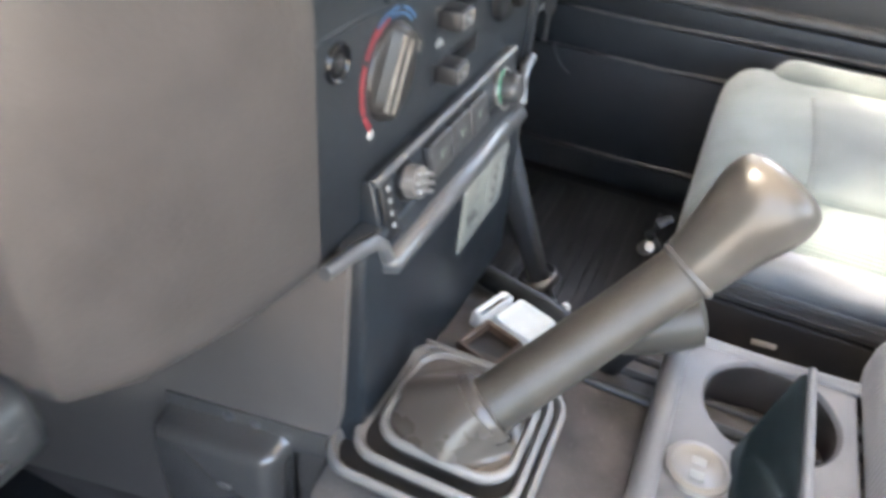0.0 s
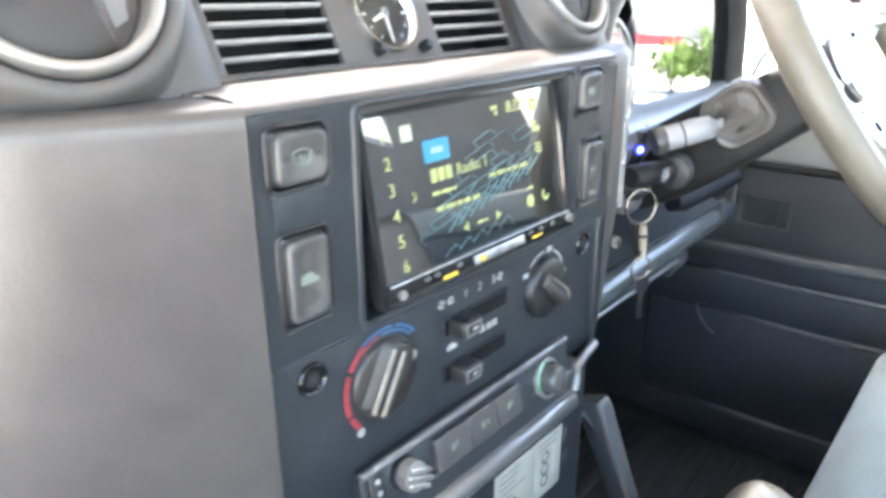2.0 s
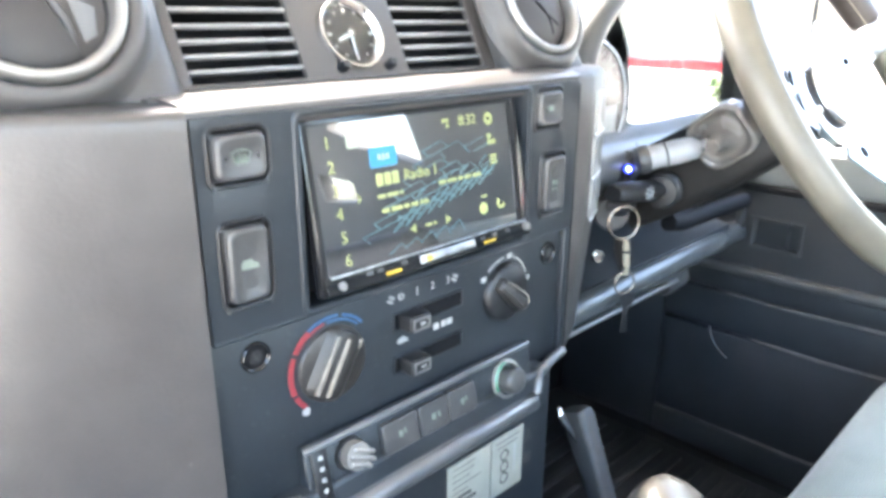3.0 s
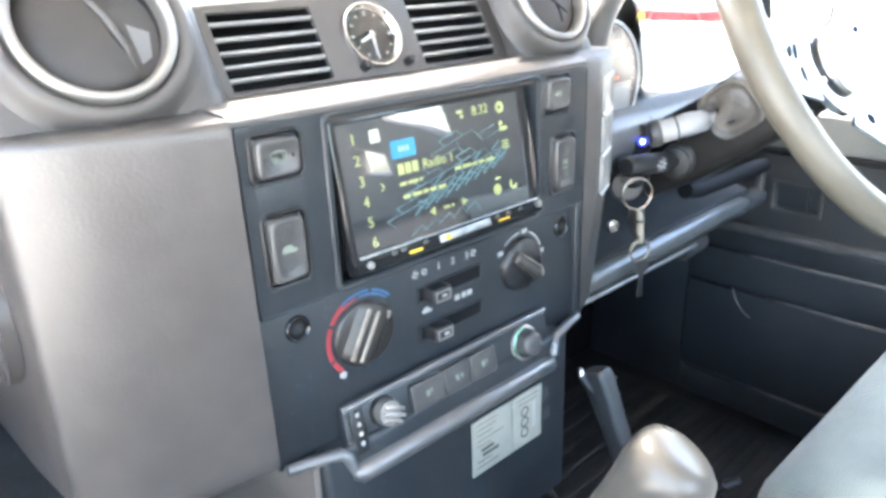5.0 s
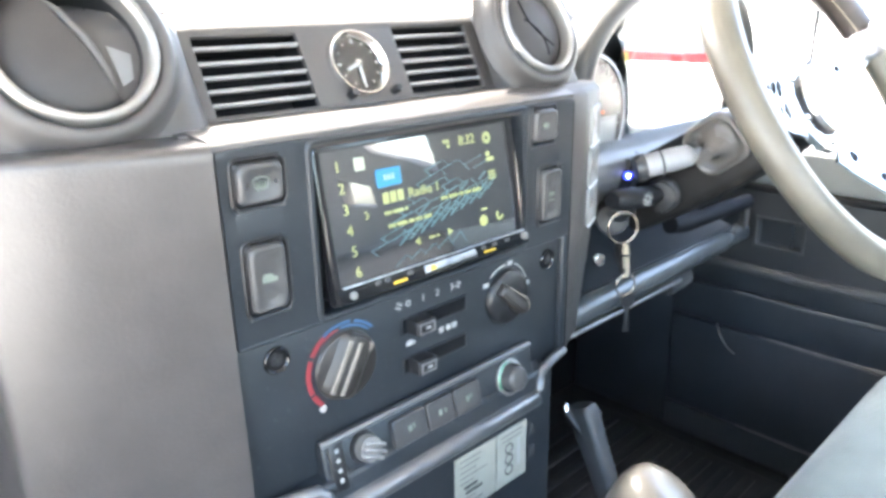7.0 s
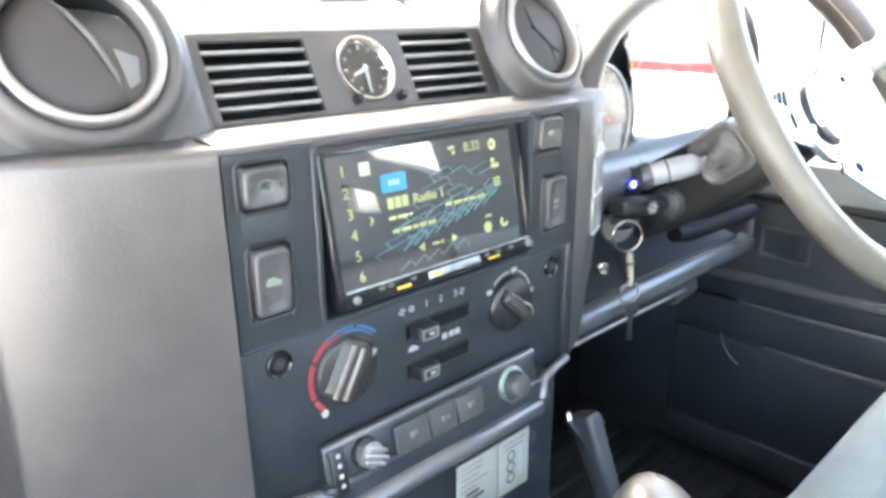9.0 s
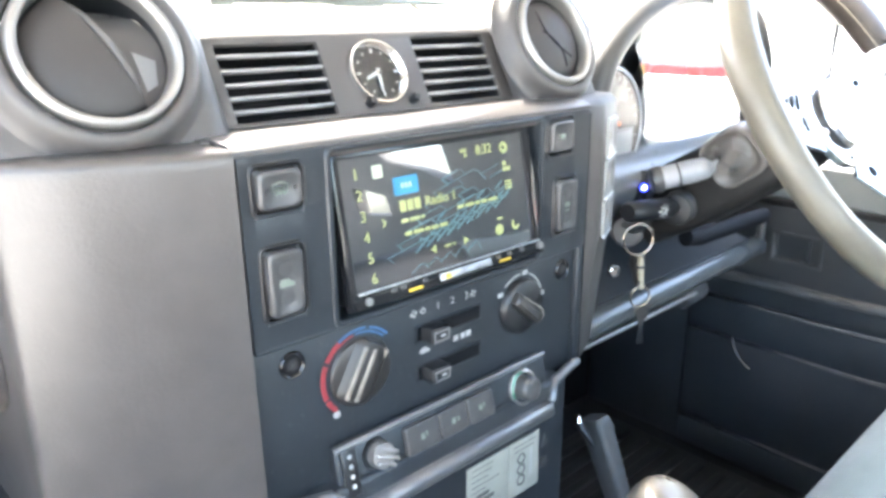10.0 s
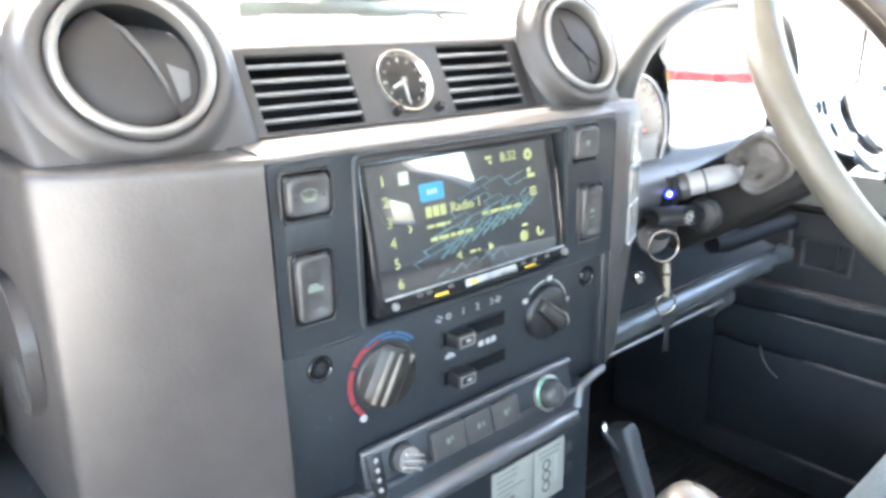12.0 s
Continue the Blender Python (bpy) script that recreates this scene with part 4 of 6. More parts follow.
# ---- double-height radio, its face tilted out at the foot ----
def radio():
    r = thing("car_radio", (0, -0.008, 0.727), "black touchscreen car radio with lit yellow figures", "car radio")
    part("case", loft([[(x, y, z) for y, z in ((-0.0065, 0.7275), (0.0097, 0.8235), (0.045, 0.8235), (0.045, 0.7275))] for x in (-0.0885, 0.0885)]), DEEP, r)
    part("face_frame", plate(-0.0905, 0.0890, 0.0, 0.0985, [(-0.0850, 0.0790, 0.0112, 0.0945)], -0.006, 0.0010, RF, 0.0008), GLOSS, r)
    part("screen", box((-0.003, 0.053, -0.001), (0.166, 0.084, 0.003), 0, RF), SCREENM, r, "dark glossy touchscreen")
    prof = [(0.0108, 0.0020), (0.0016, 0.0034), (0.0002, 0.0028), (0.0002, -0.002), (0.0108, -0.002)]
    strip = part("button_strip", loft([[(u, v, n) for v, n in prof] for u in (-0.089, 0.089)], M=RF), STRIPM, r, "gloss black button strip")
    # added bar imitates a window's reflection on the strip; no such part
    part("sheen_bar", box((0, 0, 0), (0.050, 0.0056, 0.0012), 0.0003, at(RF, 0.0068, 0.0058, 0.0028) @ Matrix.Rotation(radians(-8.7), 4, "X")), DIMMETAL, strip, "pale metal bar standing in for a reflection")
    part("lit_dot", prism(rrect(-0.0110, 0.0056, 0.0050, 0.0036, 0.0016), 0.0030, 0.0040, RF), AMBERL, strip, "small amber lit dot")
    part("chrome_lip", box((0, 0, 0), (0.172, 0.0013, 0.0014), 0.0003, at(RF, 0.001, 0.0106, 0.0022) @ Matrix.Rotation(radians(-8.7), 4, "X")), DIMMETAL, strip)
    for u, w, h in ((-0.0405, 0.0115, 0.0018), (0.0460, 0.0120, 0.0012)):
        part("amber_light", prism(rrect(u, 0.0040, w, h, 0.0005), 0.0030, 0.0037, RF), AMBERL, strip, "amber lit mark")
    for u in (-0.058, -0.050, -0.031, 0.040, 0.052, 0.066):
        part("button", prism(rrect(u, 0.0072, 0.005, 0.0026, 0.001), 0.0020, 0.0029, RF, 0.0004), SWITCH, strip)
    part("corner_knob", lathe([(0.003, 0), (0.003, 0.003), (0, 0.0035)], at(RF, 0.0850, 0.0065, 0.0024), 12), SILVER, strip)
    part("corner_knob", lathe([(0.0026, 0), (0.0026, 0.002), (0, 0.0025)], at(RF, -0.0790, 0.0050, 0.0028), 12), SILVER, strip)
    n = 0.0007
    for k in range(6):
        letters("figure", str(k + 1), 0.0098, at(RF, -0.0737 + 0.0007 * k, 0.0842 - 0.01336 * k, n), YELLOWL, r)
    letters("time", "8:32", 0.0096, at(RF, 0.0388, 0.0866, n), YELLOWL, r)
    part("menu_tile", prism(rrect(-0.0568, 0.0842, 0.0080, 0.0084, 0.001), n - 0.0002, n, RF), WHITEL, r)
    part("station_tile", prism(rrect(-0.0353, 0.0725, 0.0208, 0.0118, 0.0015), n - 0.0002, n, RF), BLUEL, r, "blue lit tile")
    for u in (-0.0385, -0.0353, -0.0321):
        part("tile_bar", box((u, 0.0725, n + 0.0002), (0.0022, 0.0034, 0.0002), 0, RF), WHITEL, r)
    for u in (-0.0400, -0.0338, -0.0276):
        part("letter_bar", prism(rrect(u, 0.0593, 0.0050, 0.0074, 0.0007), n - 0.0002, n, RF), YELLOWL, r)
    letters("station_text", "Radio 1", 0.0093, at(RF, -0.0068, 0.0590, n), YELLOWL, r)
    for u, v, w, h in ((0.0275, 0.0502, 0.0405, 0.0040), (-0.0331, 0.0496, 0.0200, 0.0038), (-0.0224, 0.0408, 0.0383, 0.0042), (-0.0036, 0.0258, 0.0100, 0.0030), (0.0488, 0.0347, 0.0080, 0.0026)):
        start, q = u - w / 2, 0
        while start < u + w / 2 - 0.001:
            ww = min((0.0062, 0.0088, 0.0046)[q % 3], u + w / 2 - start)
            part("text_bar", prism(rrect(start + ww / 2, v, ww, h * 0.62, 0.0008), n - 0.0002, n, RF), YELLOWL, r)
            start, q = start + ww + 0.0013, q + 1
    part("arrow", prism([(-0.0215, 0.0257), (-0.0165, 0.0287), (-0.0165, 0.0227)], n - 0.0002, n, RF), YELLOWL, r)
    part("arrow", prism([(0.0148, 0.0259), (0.0098, 0.0289), (0.0098, 0.0229)], n - 0.0002, n, RF), YELLOWL, r)
    part("chevron", tube([(-0.0580, 0.0537, n), (-0.0560, 0.0512, n), (-0.0580, 0.0487, n)], 0.0006, 6, M=RF), YELLOWL, r)
    part("dot_icon", lathe([(0.0042, n), (0, n + 0.0002)], at(RF, 0.0461, 0.0265), 16), YELLOWL, r)
    part("moon_icon", arc_band(at(RF, 0.0640, 0.0275), 0.0018, 0.0042, 120, 350, n - 0.0002, n), YELLOWL, r)
    part("gear_icon", lathe([(0.0014, n), (0.0044, n + 0.0002)], at(RF, 0.0590, 0.0856), 12), YELLOWL, r)
    for u, v, w, h in ((0.0585, 0.0740, 0.0040, 0.0034), (0.0605, 0.0700, 0.0080, 0.0032)):
        part("icon_bar", prism(rrect(u, v, w, h, 0.0008), n - 0.0002, n, RF), YELLOWL, r)
    for k in range(3):
        part("icon_bar", prism(rrect(0.0607, 0.0606 - 0.0024 * k, 0.0072, 0.0014, 0.0004), n - 0.0002, n, RF), YELLOWL, r)
    for u, v in ((0.0172, 0.0880), (0.0205, 0.0880), (0.0205, 0.0846)):
        part("aerial_icon", prism(rrect(u, v, 0.0026, 0.0026, 0.0006), n - 0.0002, n, RF), YELLOWL, r)
    # pale blue lattice of the screen's background picture: slanting rows with short cross pieces
    rng = random.Random(4)
    bm = bmesh.new()

    def streak(a, b, w):
        d = (Vector(b) - Vector(a)).normalized()
        p = [(a[0], a[1]), (b[0], b[1]), (b[0] - d.y * w, b[1] + d.x * w), (a[0] - d.y * w, a[1] + d.x * w)]
        if all(-0.082 < q[0] < 0.076 and 0.0125 < q[1] < 0.078 for q in p):
            prism(p, n - 0.0003, n - 0.00015, RF, 0, bm)

    for row in range(7):
        base, lift = 0.0275 + 0.0048 * row, 0.20 + 0.012 * row
        u = -0.058 + 0.009 * row
        while u < 0.050:
            ln = rng.uniform(0.010, 0.026)
            v = base + lift * (u + 0.058)
            if rng.random() < 0.86:
                streak((u, v), (u + ln, v + lift * ln), rng.choice((0.0005, 0.0007, 0.0011)))
            if rng.random() < 0.75:
                streak((u, v), (u + 0.0050, v - 0.0042), rng.choice((0.0005, 0.0008)))
            u += ln + 0.001
    for k in range(9):  # the heavier strokes in the middle
        u, v = -0.034 + 0.0098 * k, 0.026 + 0.0021 * k
        streak((u, v), (u + 0.021, v + 0.0135), 0.0015)
        streak((u + 0.004, v + 0.0095), (u + 0.0125, v + 0.0052), 0.0011)
        if k % 2:
            streak((u + 0.012, v + 0.0155), (u + 0.020, v + 0.0205), 0.0013)
    for k in range(5):
        u = -0.040 + 0.013 * k
        streak((u, 0.0135 + 0.001 * k), (u + 0.010, 0.0185 + 0.0012 * k), 0.0007)
        streak((u + 0.010, 0.0185 + 0.0012 * k), (u + 0.014, 0.0155), 0.0006)
    tagged(part("screen_picture", bm, CYANL, r), "pale blue criss-cross picture", kind="stuff")
    return r


radio()

# ---- driver's side: instruments, column, wheel, keys ----
def fascia_side():
    """Rounded right flank of the centre stack with a column of small switches."""
    s = thing("side_switch_bank", (0.18, 0.03, 0.60), "black rounded dashboard flank with a column of switches", "switch bank")
    rings = []
    for z in (0.598, 0.604, 0.72, 0.80, 0.832, 0.8375):
        d = 0.006 if z in (0.598, 0.8375) else 0.0
        sec = [(0.1575, 0.001 + d), (0.176, 0.0012 + d), (0.182, 0.0030 + d), (0.224, 0.0215 + d), (0.2285, 0.0260 + d), (0.2300, 0.034), (0.232, 0.30), (0.1575, 0.30)]
        taper = 0.022 * max(0, (0.72 - z) / 0.12)
        rings.append([(x - taper * (x > 0.16), y, z) for x, y in sec])
    part("flank", loft(rings), HOUSING, s)
    part("groove", box((0.1570, 0.003, 0.716), (0.0012, 0.006, 0.225)), DEEP, s)
    M = plane_frame((0.2040, 0.0127, 0), (0.915, 0.403, 0), (0, 0, 1))
    for z in (0.8035, 0.7670, 0.7315):
        h, w = 0.0335, 0.036
        rings = [[(*p, n) for p in rrect(0.002, z, w - 2 * g, h - 2 * g, 0.0032, 4)] for g, n in ((0.0, -0.003), (0.0, 0.0016), (0.0006, 0.0024), (0.0016, 0.0028), (0.0030, 0.0024), (0.0055, 0.0010), (0.0080, 0.0006))]
        sw = part("switch", loft(rings, M=M), FLANKM, s, "worn grey switch with a dished face")
        # white tube paints the glint that the switch's lower edge catches
        part("glint", tube([(0.002 - w / 2 + 0.002, z - h / 2 - 0.0004, 0.0020), (0.002 + w / 2 - 0.002, z - h / 2 - 0.0004, 0.0020)], 0.0012, 8, M=M), WHITERIM, sw, "painted glint along the lower edge")
        part("symbol", box((0.002, z + 0.001, 0.0009), (0.009, 0.007, 0.0008), 0.001, M), PALE, sw)
    part("grille", lathe([(0.024, 0), (0.024, 0.002), (0.021, 0.002), (0.019, 0.0), (0, 0)], plane_frame((0.2300, 0.055, 0.672), (0, 1, 0), (0, 0, 1)), 24), BLACK, s)
    return s


fascia_side()


def instruments():
    c = thing("instrument_binnacle", (0.45, 0.13, 0.72), "black instrument binnacle with an arched hood and glass", "instrument panel")
    outer = [(0.262, 0.755), (0.268, 0.83), (0.285, 0.872), (0.325, 0.905), (0.38, 0.928), (0.45, 0.940), (0.54, 0.940), (0.60, 0.922), (0.642, 0.888), (0.664, 0.845), (0.676, 0.755)]
    inner = [(0.662, 0.755), (0.652, 0.838), (0.630, 0.874), (0.592, 0.904), (0.54, 0.919), (0.455, 0.918), (0.392, 0.907), (0.345, 0.886), (0.312, 0.858), (0.298, 0.825), (0.295, 0.755)]
    for _ in range(2):  # round the arch off
        for arch in (outer, inner):
            arch[1:-1] = [(p[0] + (q[0] - p[0]) * f, p[1] + (q[1] - p[1]) * f) for p, q in zip(arch, arch[1:]) for f in (0.25, 0.75)]
    band = []
    for (xo, zo), (xi, zi) in zip(outer, inner[::-1]):
        ring = [(0.0, 0.20), (0.0, 0.092), (0.08, 0.082), (0.25, 0.0755), (0.5, 0.073), (0.75, 0.076), (0.92, 0.083), (1.0, 0.094), (1.0, 0.20)]
        band.append([(xo + (xi - xo) * f, y, zo + (zi - zo) * f) for f, y in ring])
    part("hood", loft(band), HOODM, c, "arched black hood")
    part("dial_board", prism(outer, -0.205, -0.20, PF), HOODM, c)
    M = at(PF, 0.309, 0.790, -0.0925) @ Matrix.Scale(0.89, 4)
    # the bright haze over the gauge is put into the dial's colour
    g = part("gauge", lathe([(0.0, 0.001), (0.0695, 0.001), (0.0705, 0.003), (0.0725, 0.004), (0.0735, 0.003), (0.0735, -0.002)], M, 48), BOOTM, c, "grey dial lightened for haze")
    part("gauge_ring", lathe([(0.0705, 0.0032), (0.0725, 0.0052), (0.0742, 0.0040), (0.0746, -0.002)], M, 48), WHITERIM, g, "thin bright ring")
    for k in range(25):
        a = radians(225 - 270 * k / 24)
        part("mark", box((0.062, 0, 0.0014), (0.008 if k % 3 == 0 else 0.004, 0.0014, 0.001), 0, M @ Matrix.Rotation(a, 4, "Z")), PRINTW, g)
    part("display_frame", box((0.028, -0.022, 0.0012), (0.062, 0.040, 0.002), 0.0006, M), SLATM, g)
    part("display", box((0.028, -0.022, 0.0018), (0.052, 0.031, 0.002), 0.0006, M), PRINTGREY, g)
    part("warning_lamp", box((0.028, 0.004, 0.0014), (0.006, 0.004, 0.002), 0.0006, M), ORANGEL, g)
    part("needle", box((0.025, 0, 0.003), (0.055, 0.002, 0.001), 0, M @ Matrix.Rotation(radians(205), 4, "Z")), PRINTW, g)
    gl = part("glass", lathe([(0.0700, 0.0050), (0.035, 0.0064), (0, 0.0068)], M, 40), GLASSG, g, "hazy reflecting gauge glass")
    gl.visible_shadow = False
    M = at(PF, 0.555, 0.795, -0.165)
    g = part("gauge", lathe([(0.0, -0.008), (0.070, -0.008), (0.072, 0.004), (0.0755, 0.008), (0.078, 0.004), (0.078, -0.01)], M, 48), BLACK, c)
    part("gauge_ring", lathe([(0.0745, 0.0082), (0.0762, 0.0092), (0.0778, 0.0062)], M, 48), SILVER, g, "thin bright ring")
    pane = [p for p in inner if p[0] > 0.385 or p[1] > 0.9] + [(0.352, 0.889), (0.372, 0.862), (0.387, 0.832), (0.394, 0.800), (0.394, 0.755)]
    gl = part("glass", prism(pane, -0.098, -0.095, PF), GLASSK, c, "bright reflecting instrument glass")
    gl.visible_shadow = False
    # sloping sill below the glass
    prof = [(0.097, 0.7625), (0.085, 0.7585), (0.070, 0.7495), (0.0645, 0.7430), (0.064, 0.735), (0.070, 0.715), (0.088, 0.690), (0.19, 0.690), (0.19, 0.761)]
    part("sill", loft([[(x, y, z) for y, z in prof] for x in (0.225, 0.23, 0.695, 0.70)]), SILLM, c, "grey sill under the instruments")
    return c


instruments()


def lower_dash():
    d = thing("lower_dash_rail", (0.45, 0.07, 0.58), "dark padded rail under the driver's dashboard", "dashboard rail")
    part("backing", box((0.455, 0.22, 0.665), (0.50, 0.10, 0.15), 0.006), BLACK, d)
    part("rail", tube([(0.215, 0.062, 0.590), (0.30, 0.065, 0.589), (0.45, 0.070, 0.586), (0.60, 0.074, 0.584), (0.686, 0.076, 0.583), (0.691, 0.076, 0.583)], [0.0165, 0.0165, 0.0160, 0.0155, 0.0150, 0.010], 28), RAILM, d, "dark polished rail")
    part("shelf", loft([[(x, y, z) for y, z in ((0.070, 0.604), (0.18, 0.630), (0.18, 0.59), (0.070, 0.590))] for x in (0.225, 0.64)]), SHELFM, d, "dark shelf behind the rail")
    part("brace", tube([(0.455, 0.066, 0.645), (0.484, 0.064, 0.640), (0.60, 0.064, 0.637), (0.672, 0.066, 0.633)], 0.0105, 12), DEEP, d, "black brace bar")
    part("end_strut", box((0.679, 0.070, 0.612), (0.012, 0.010, 0.050), 0.002), SWITCH, d, "grey end strut")
    part("lower_rod", tube([(0.225, 0.060, 0.567), (0.40, 0.064, 0.563), (0.50, 0.068, 0.560)], 0.0026, 8), DULLM, d, "dull metal rod")
    part("bracket", lathe([(0.0, -0.034), (0.011, -0.034), (0.013, -0.028), (0.013, 0.026), (0.011, 0.032), (0, 0.034)], axis_frame((0.510, 0.080, 0.553), (1, 0.1, -0.03)), 18), SWITCH, d, "dark bracket")
    part("bolt", lathe([(0.0065, 0), (0.0065, 0.005), (0, 0.006)], axis_frame((0.277, 0.050, 0.650), (-0.3, -1, 0.2)), 12), CHROME, d, "bright bolt head")
    return d


lower_dash()

WC = Vector((0.431, -0.104, 0.816))
WA = radians(34)
WN = Vector((0, -math.cos(WA), math.sin(WA)))
WM = plane_frame(WC, (1, 0, 0), WN.cross(Vector((1, 0, 0))))


def steering_column():
    c = thing("steering_column", (0.43, 0.08, 0.68), "black steering column shroud with two control stalks", "steering column")
    foot, head = WC - WN * 0.245, WC - WN * 0.045
    C = plane_frame(foot, (1, 0, 0), WN.cross(Vector((1, 0, 0))))
    rings = []
    for h, w, t in ((0.0, 0.060, 0.062), (0.06, 0.066, 0.070), (0.13, 0.064, 0.066), (0.185, 0.056, 0.058), (0.20, 0.050, 0.052)):
        rings.append([(*p, h) for p in rrect(0, -0.003, w * 1.4, t * 1.15, 0.012, 4)])
    part("shroud", loft(rings, M=C), SHROUDM, c, "black plastic shroud")
    # moulded stalk boot on the near side
    B = Vector((0.376, -0.019, 0.766))
    BM = plane_frame(B, (0, -0.8, 0.6), (-0.25, 0.57, 0.78))
    boot = part("stalk_boot", loft([[(*p, h) for p in rrect(0, 0, s, s * 0.94, s * q, 7)] for h, s, q in ((-0.014, 0.060, 0.28), (0.001, 0.060, 0.28), (0.0040, 0.0588, 0.28), (0.0056, 0.0560, 0.29), (0.0058, 0.0525, 0.31), (0.0032, 0.0480, 0.34), (0.0006, 0.0440, 0.36), (0.0004, 0.0390, 0.38), (0.0030, 0.0320, 0.42), (0.0078, 0.0260, 0.46), (0.0140, 0.0210, 0.48), (0.022, 0.0170, 0.48), (0.032, 0.0135, 0.48))], M=BM), BOOTM, c, "grey moulded boot")
    tip = Vector((0.318, 0.034, 0.743))
    root = Vector((0.362, -0.006, 0.757))
    part("stalk", tube([B + Vector((-0.012, 0, -0.002)), root, root.lerp(tip, 0.12), root.lerp(tip, 0.45), root.lerp(tip, 0.47), root.lerp(tip, 0.9), tip], [0.005, 0.006, 0.0125, 0.0145, 0.0138, 0.0140, 0.010], 14, flat=0.85), VINYL, c, "pale grey indicator stalk")
    way = (tip - root).normalized()
    part("stalk_groove", lathe([(0.0136, -0.001), (0.0146, -0.0005), (0.0146, 0.0005), (0.0136, 0.001)], axis_frame(root.lerp(tip, 0.62), way), 18), BLACK, c)
    part("stalk_end", lathe([(0.0140, -0.001), (0.0143, 0.004), (0.0125, 0.009), (0.0, 0.010)], axis_frame(tip - way * 0.006, way), 18), SWITCH, c)
    a, b = Vector((0.395, 0.034, 0.702)), Vector((0.285, 0.042, 0.714))
    low = part("stalk", tube([a, a.lerp(b, 0.35), a.lerp(b, 0.4), a.lerp(b, 0.95), b], [0.008, 0.009, 0.0135, 0.0135, 0.010], 12, flat=0.8), BLACK, c, "black light stalk with a white lamp symbol")
    LM = plane_frame(a.lerp(b, 0.62) + Vector((0, -0.0138, 0.001)), (1, -0.1, 0), (0, 0, 1))
    sym = lathe([(0.0026, 0), (0.0036, 0.0008), (0.0044, 0.0006), (0.0044, 0)], LM, 14)
    for k in range(8):
        box((0.0066, 0, 0.0004), (0.0026, 0.0014, 0.0009), 0, LM @ Matrix.Rotation(radians(45 * k), 4, "Z"), sym)
    part("lamp_symbol", sym, PRINTGREY, low)
    part("collar", lathe([(0.019, -0.01), (0.019, -0.004), (0.0175, -0.0035), (0.0175, -0.001), (0.019, -0.0005), (0.019, 0.004), (0.0175, 0.0045), (0.0165, 0.008), (0, 0.010)], axis_frame((0.372, 0.035, 0.703), (-1, -0.25, 0)), 22), BLACK, c)
    part("lock_barrel", lathe([(0.018, -0.06), (0.018, 0.0), (0.016, 0.004), (0.006, 0.005), (0, 0.004)], axis_frame((0.316, 0.060, 0.684), (-0.75, -0.6, 0.1)), 20), HOUSING, c, "ignition lock barrel")
    part("lock_lever", tube([(0.345, 0.06, 0.70), (0.315, 0.045, 0.695), (0.285, 0.04, 0.700)], [0.012, 0.011, 0.008], 10, flat=0.5), SWITCH, c)
    return c


steering_column()


def blue_lamp():
    b = thing("indicator_lamp", (0.345, 0.062, 0.726), "small blue lit indicator lamp in a black bezel", "lamp")
    M = axis_frame((0.345, 0.062, 0.7265), (-0.6, -0.8, 0.1))
    part("bezel", lathe([(0.0075, -0.014), (0.0075, 0.0), (0.0055, 0.0015), (0.0042, 0.0)], M, 18), BLACK, b)
    part("lens", lathe([(0.0046, 0.0), (0.0034, 0.0018), (0.0022, 0.0022)], M, 16), LEDB, b, "blue lit lens")
    part("core", lathe([(0.0022, 0.0022), (0.0012, 0.0028), (0, 0.0030)], M, 14), LEDC, b, "bright white-blue core")
    part("post", tube([(0.350, 0.066, 0.745), (0.350, 0.068, 0.72), (0.352, 0.075, 0.70)], 0.008, 10), BLACK, b)
    return b


blue_lamp()


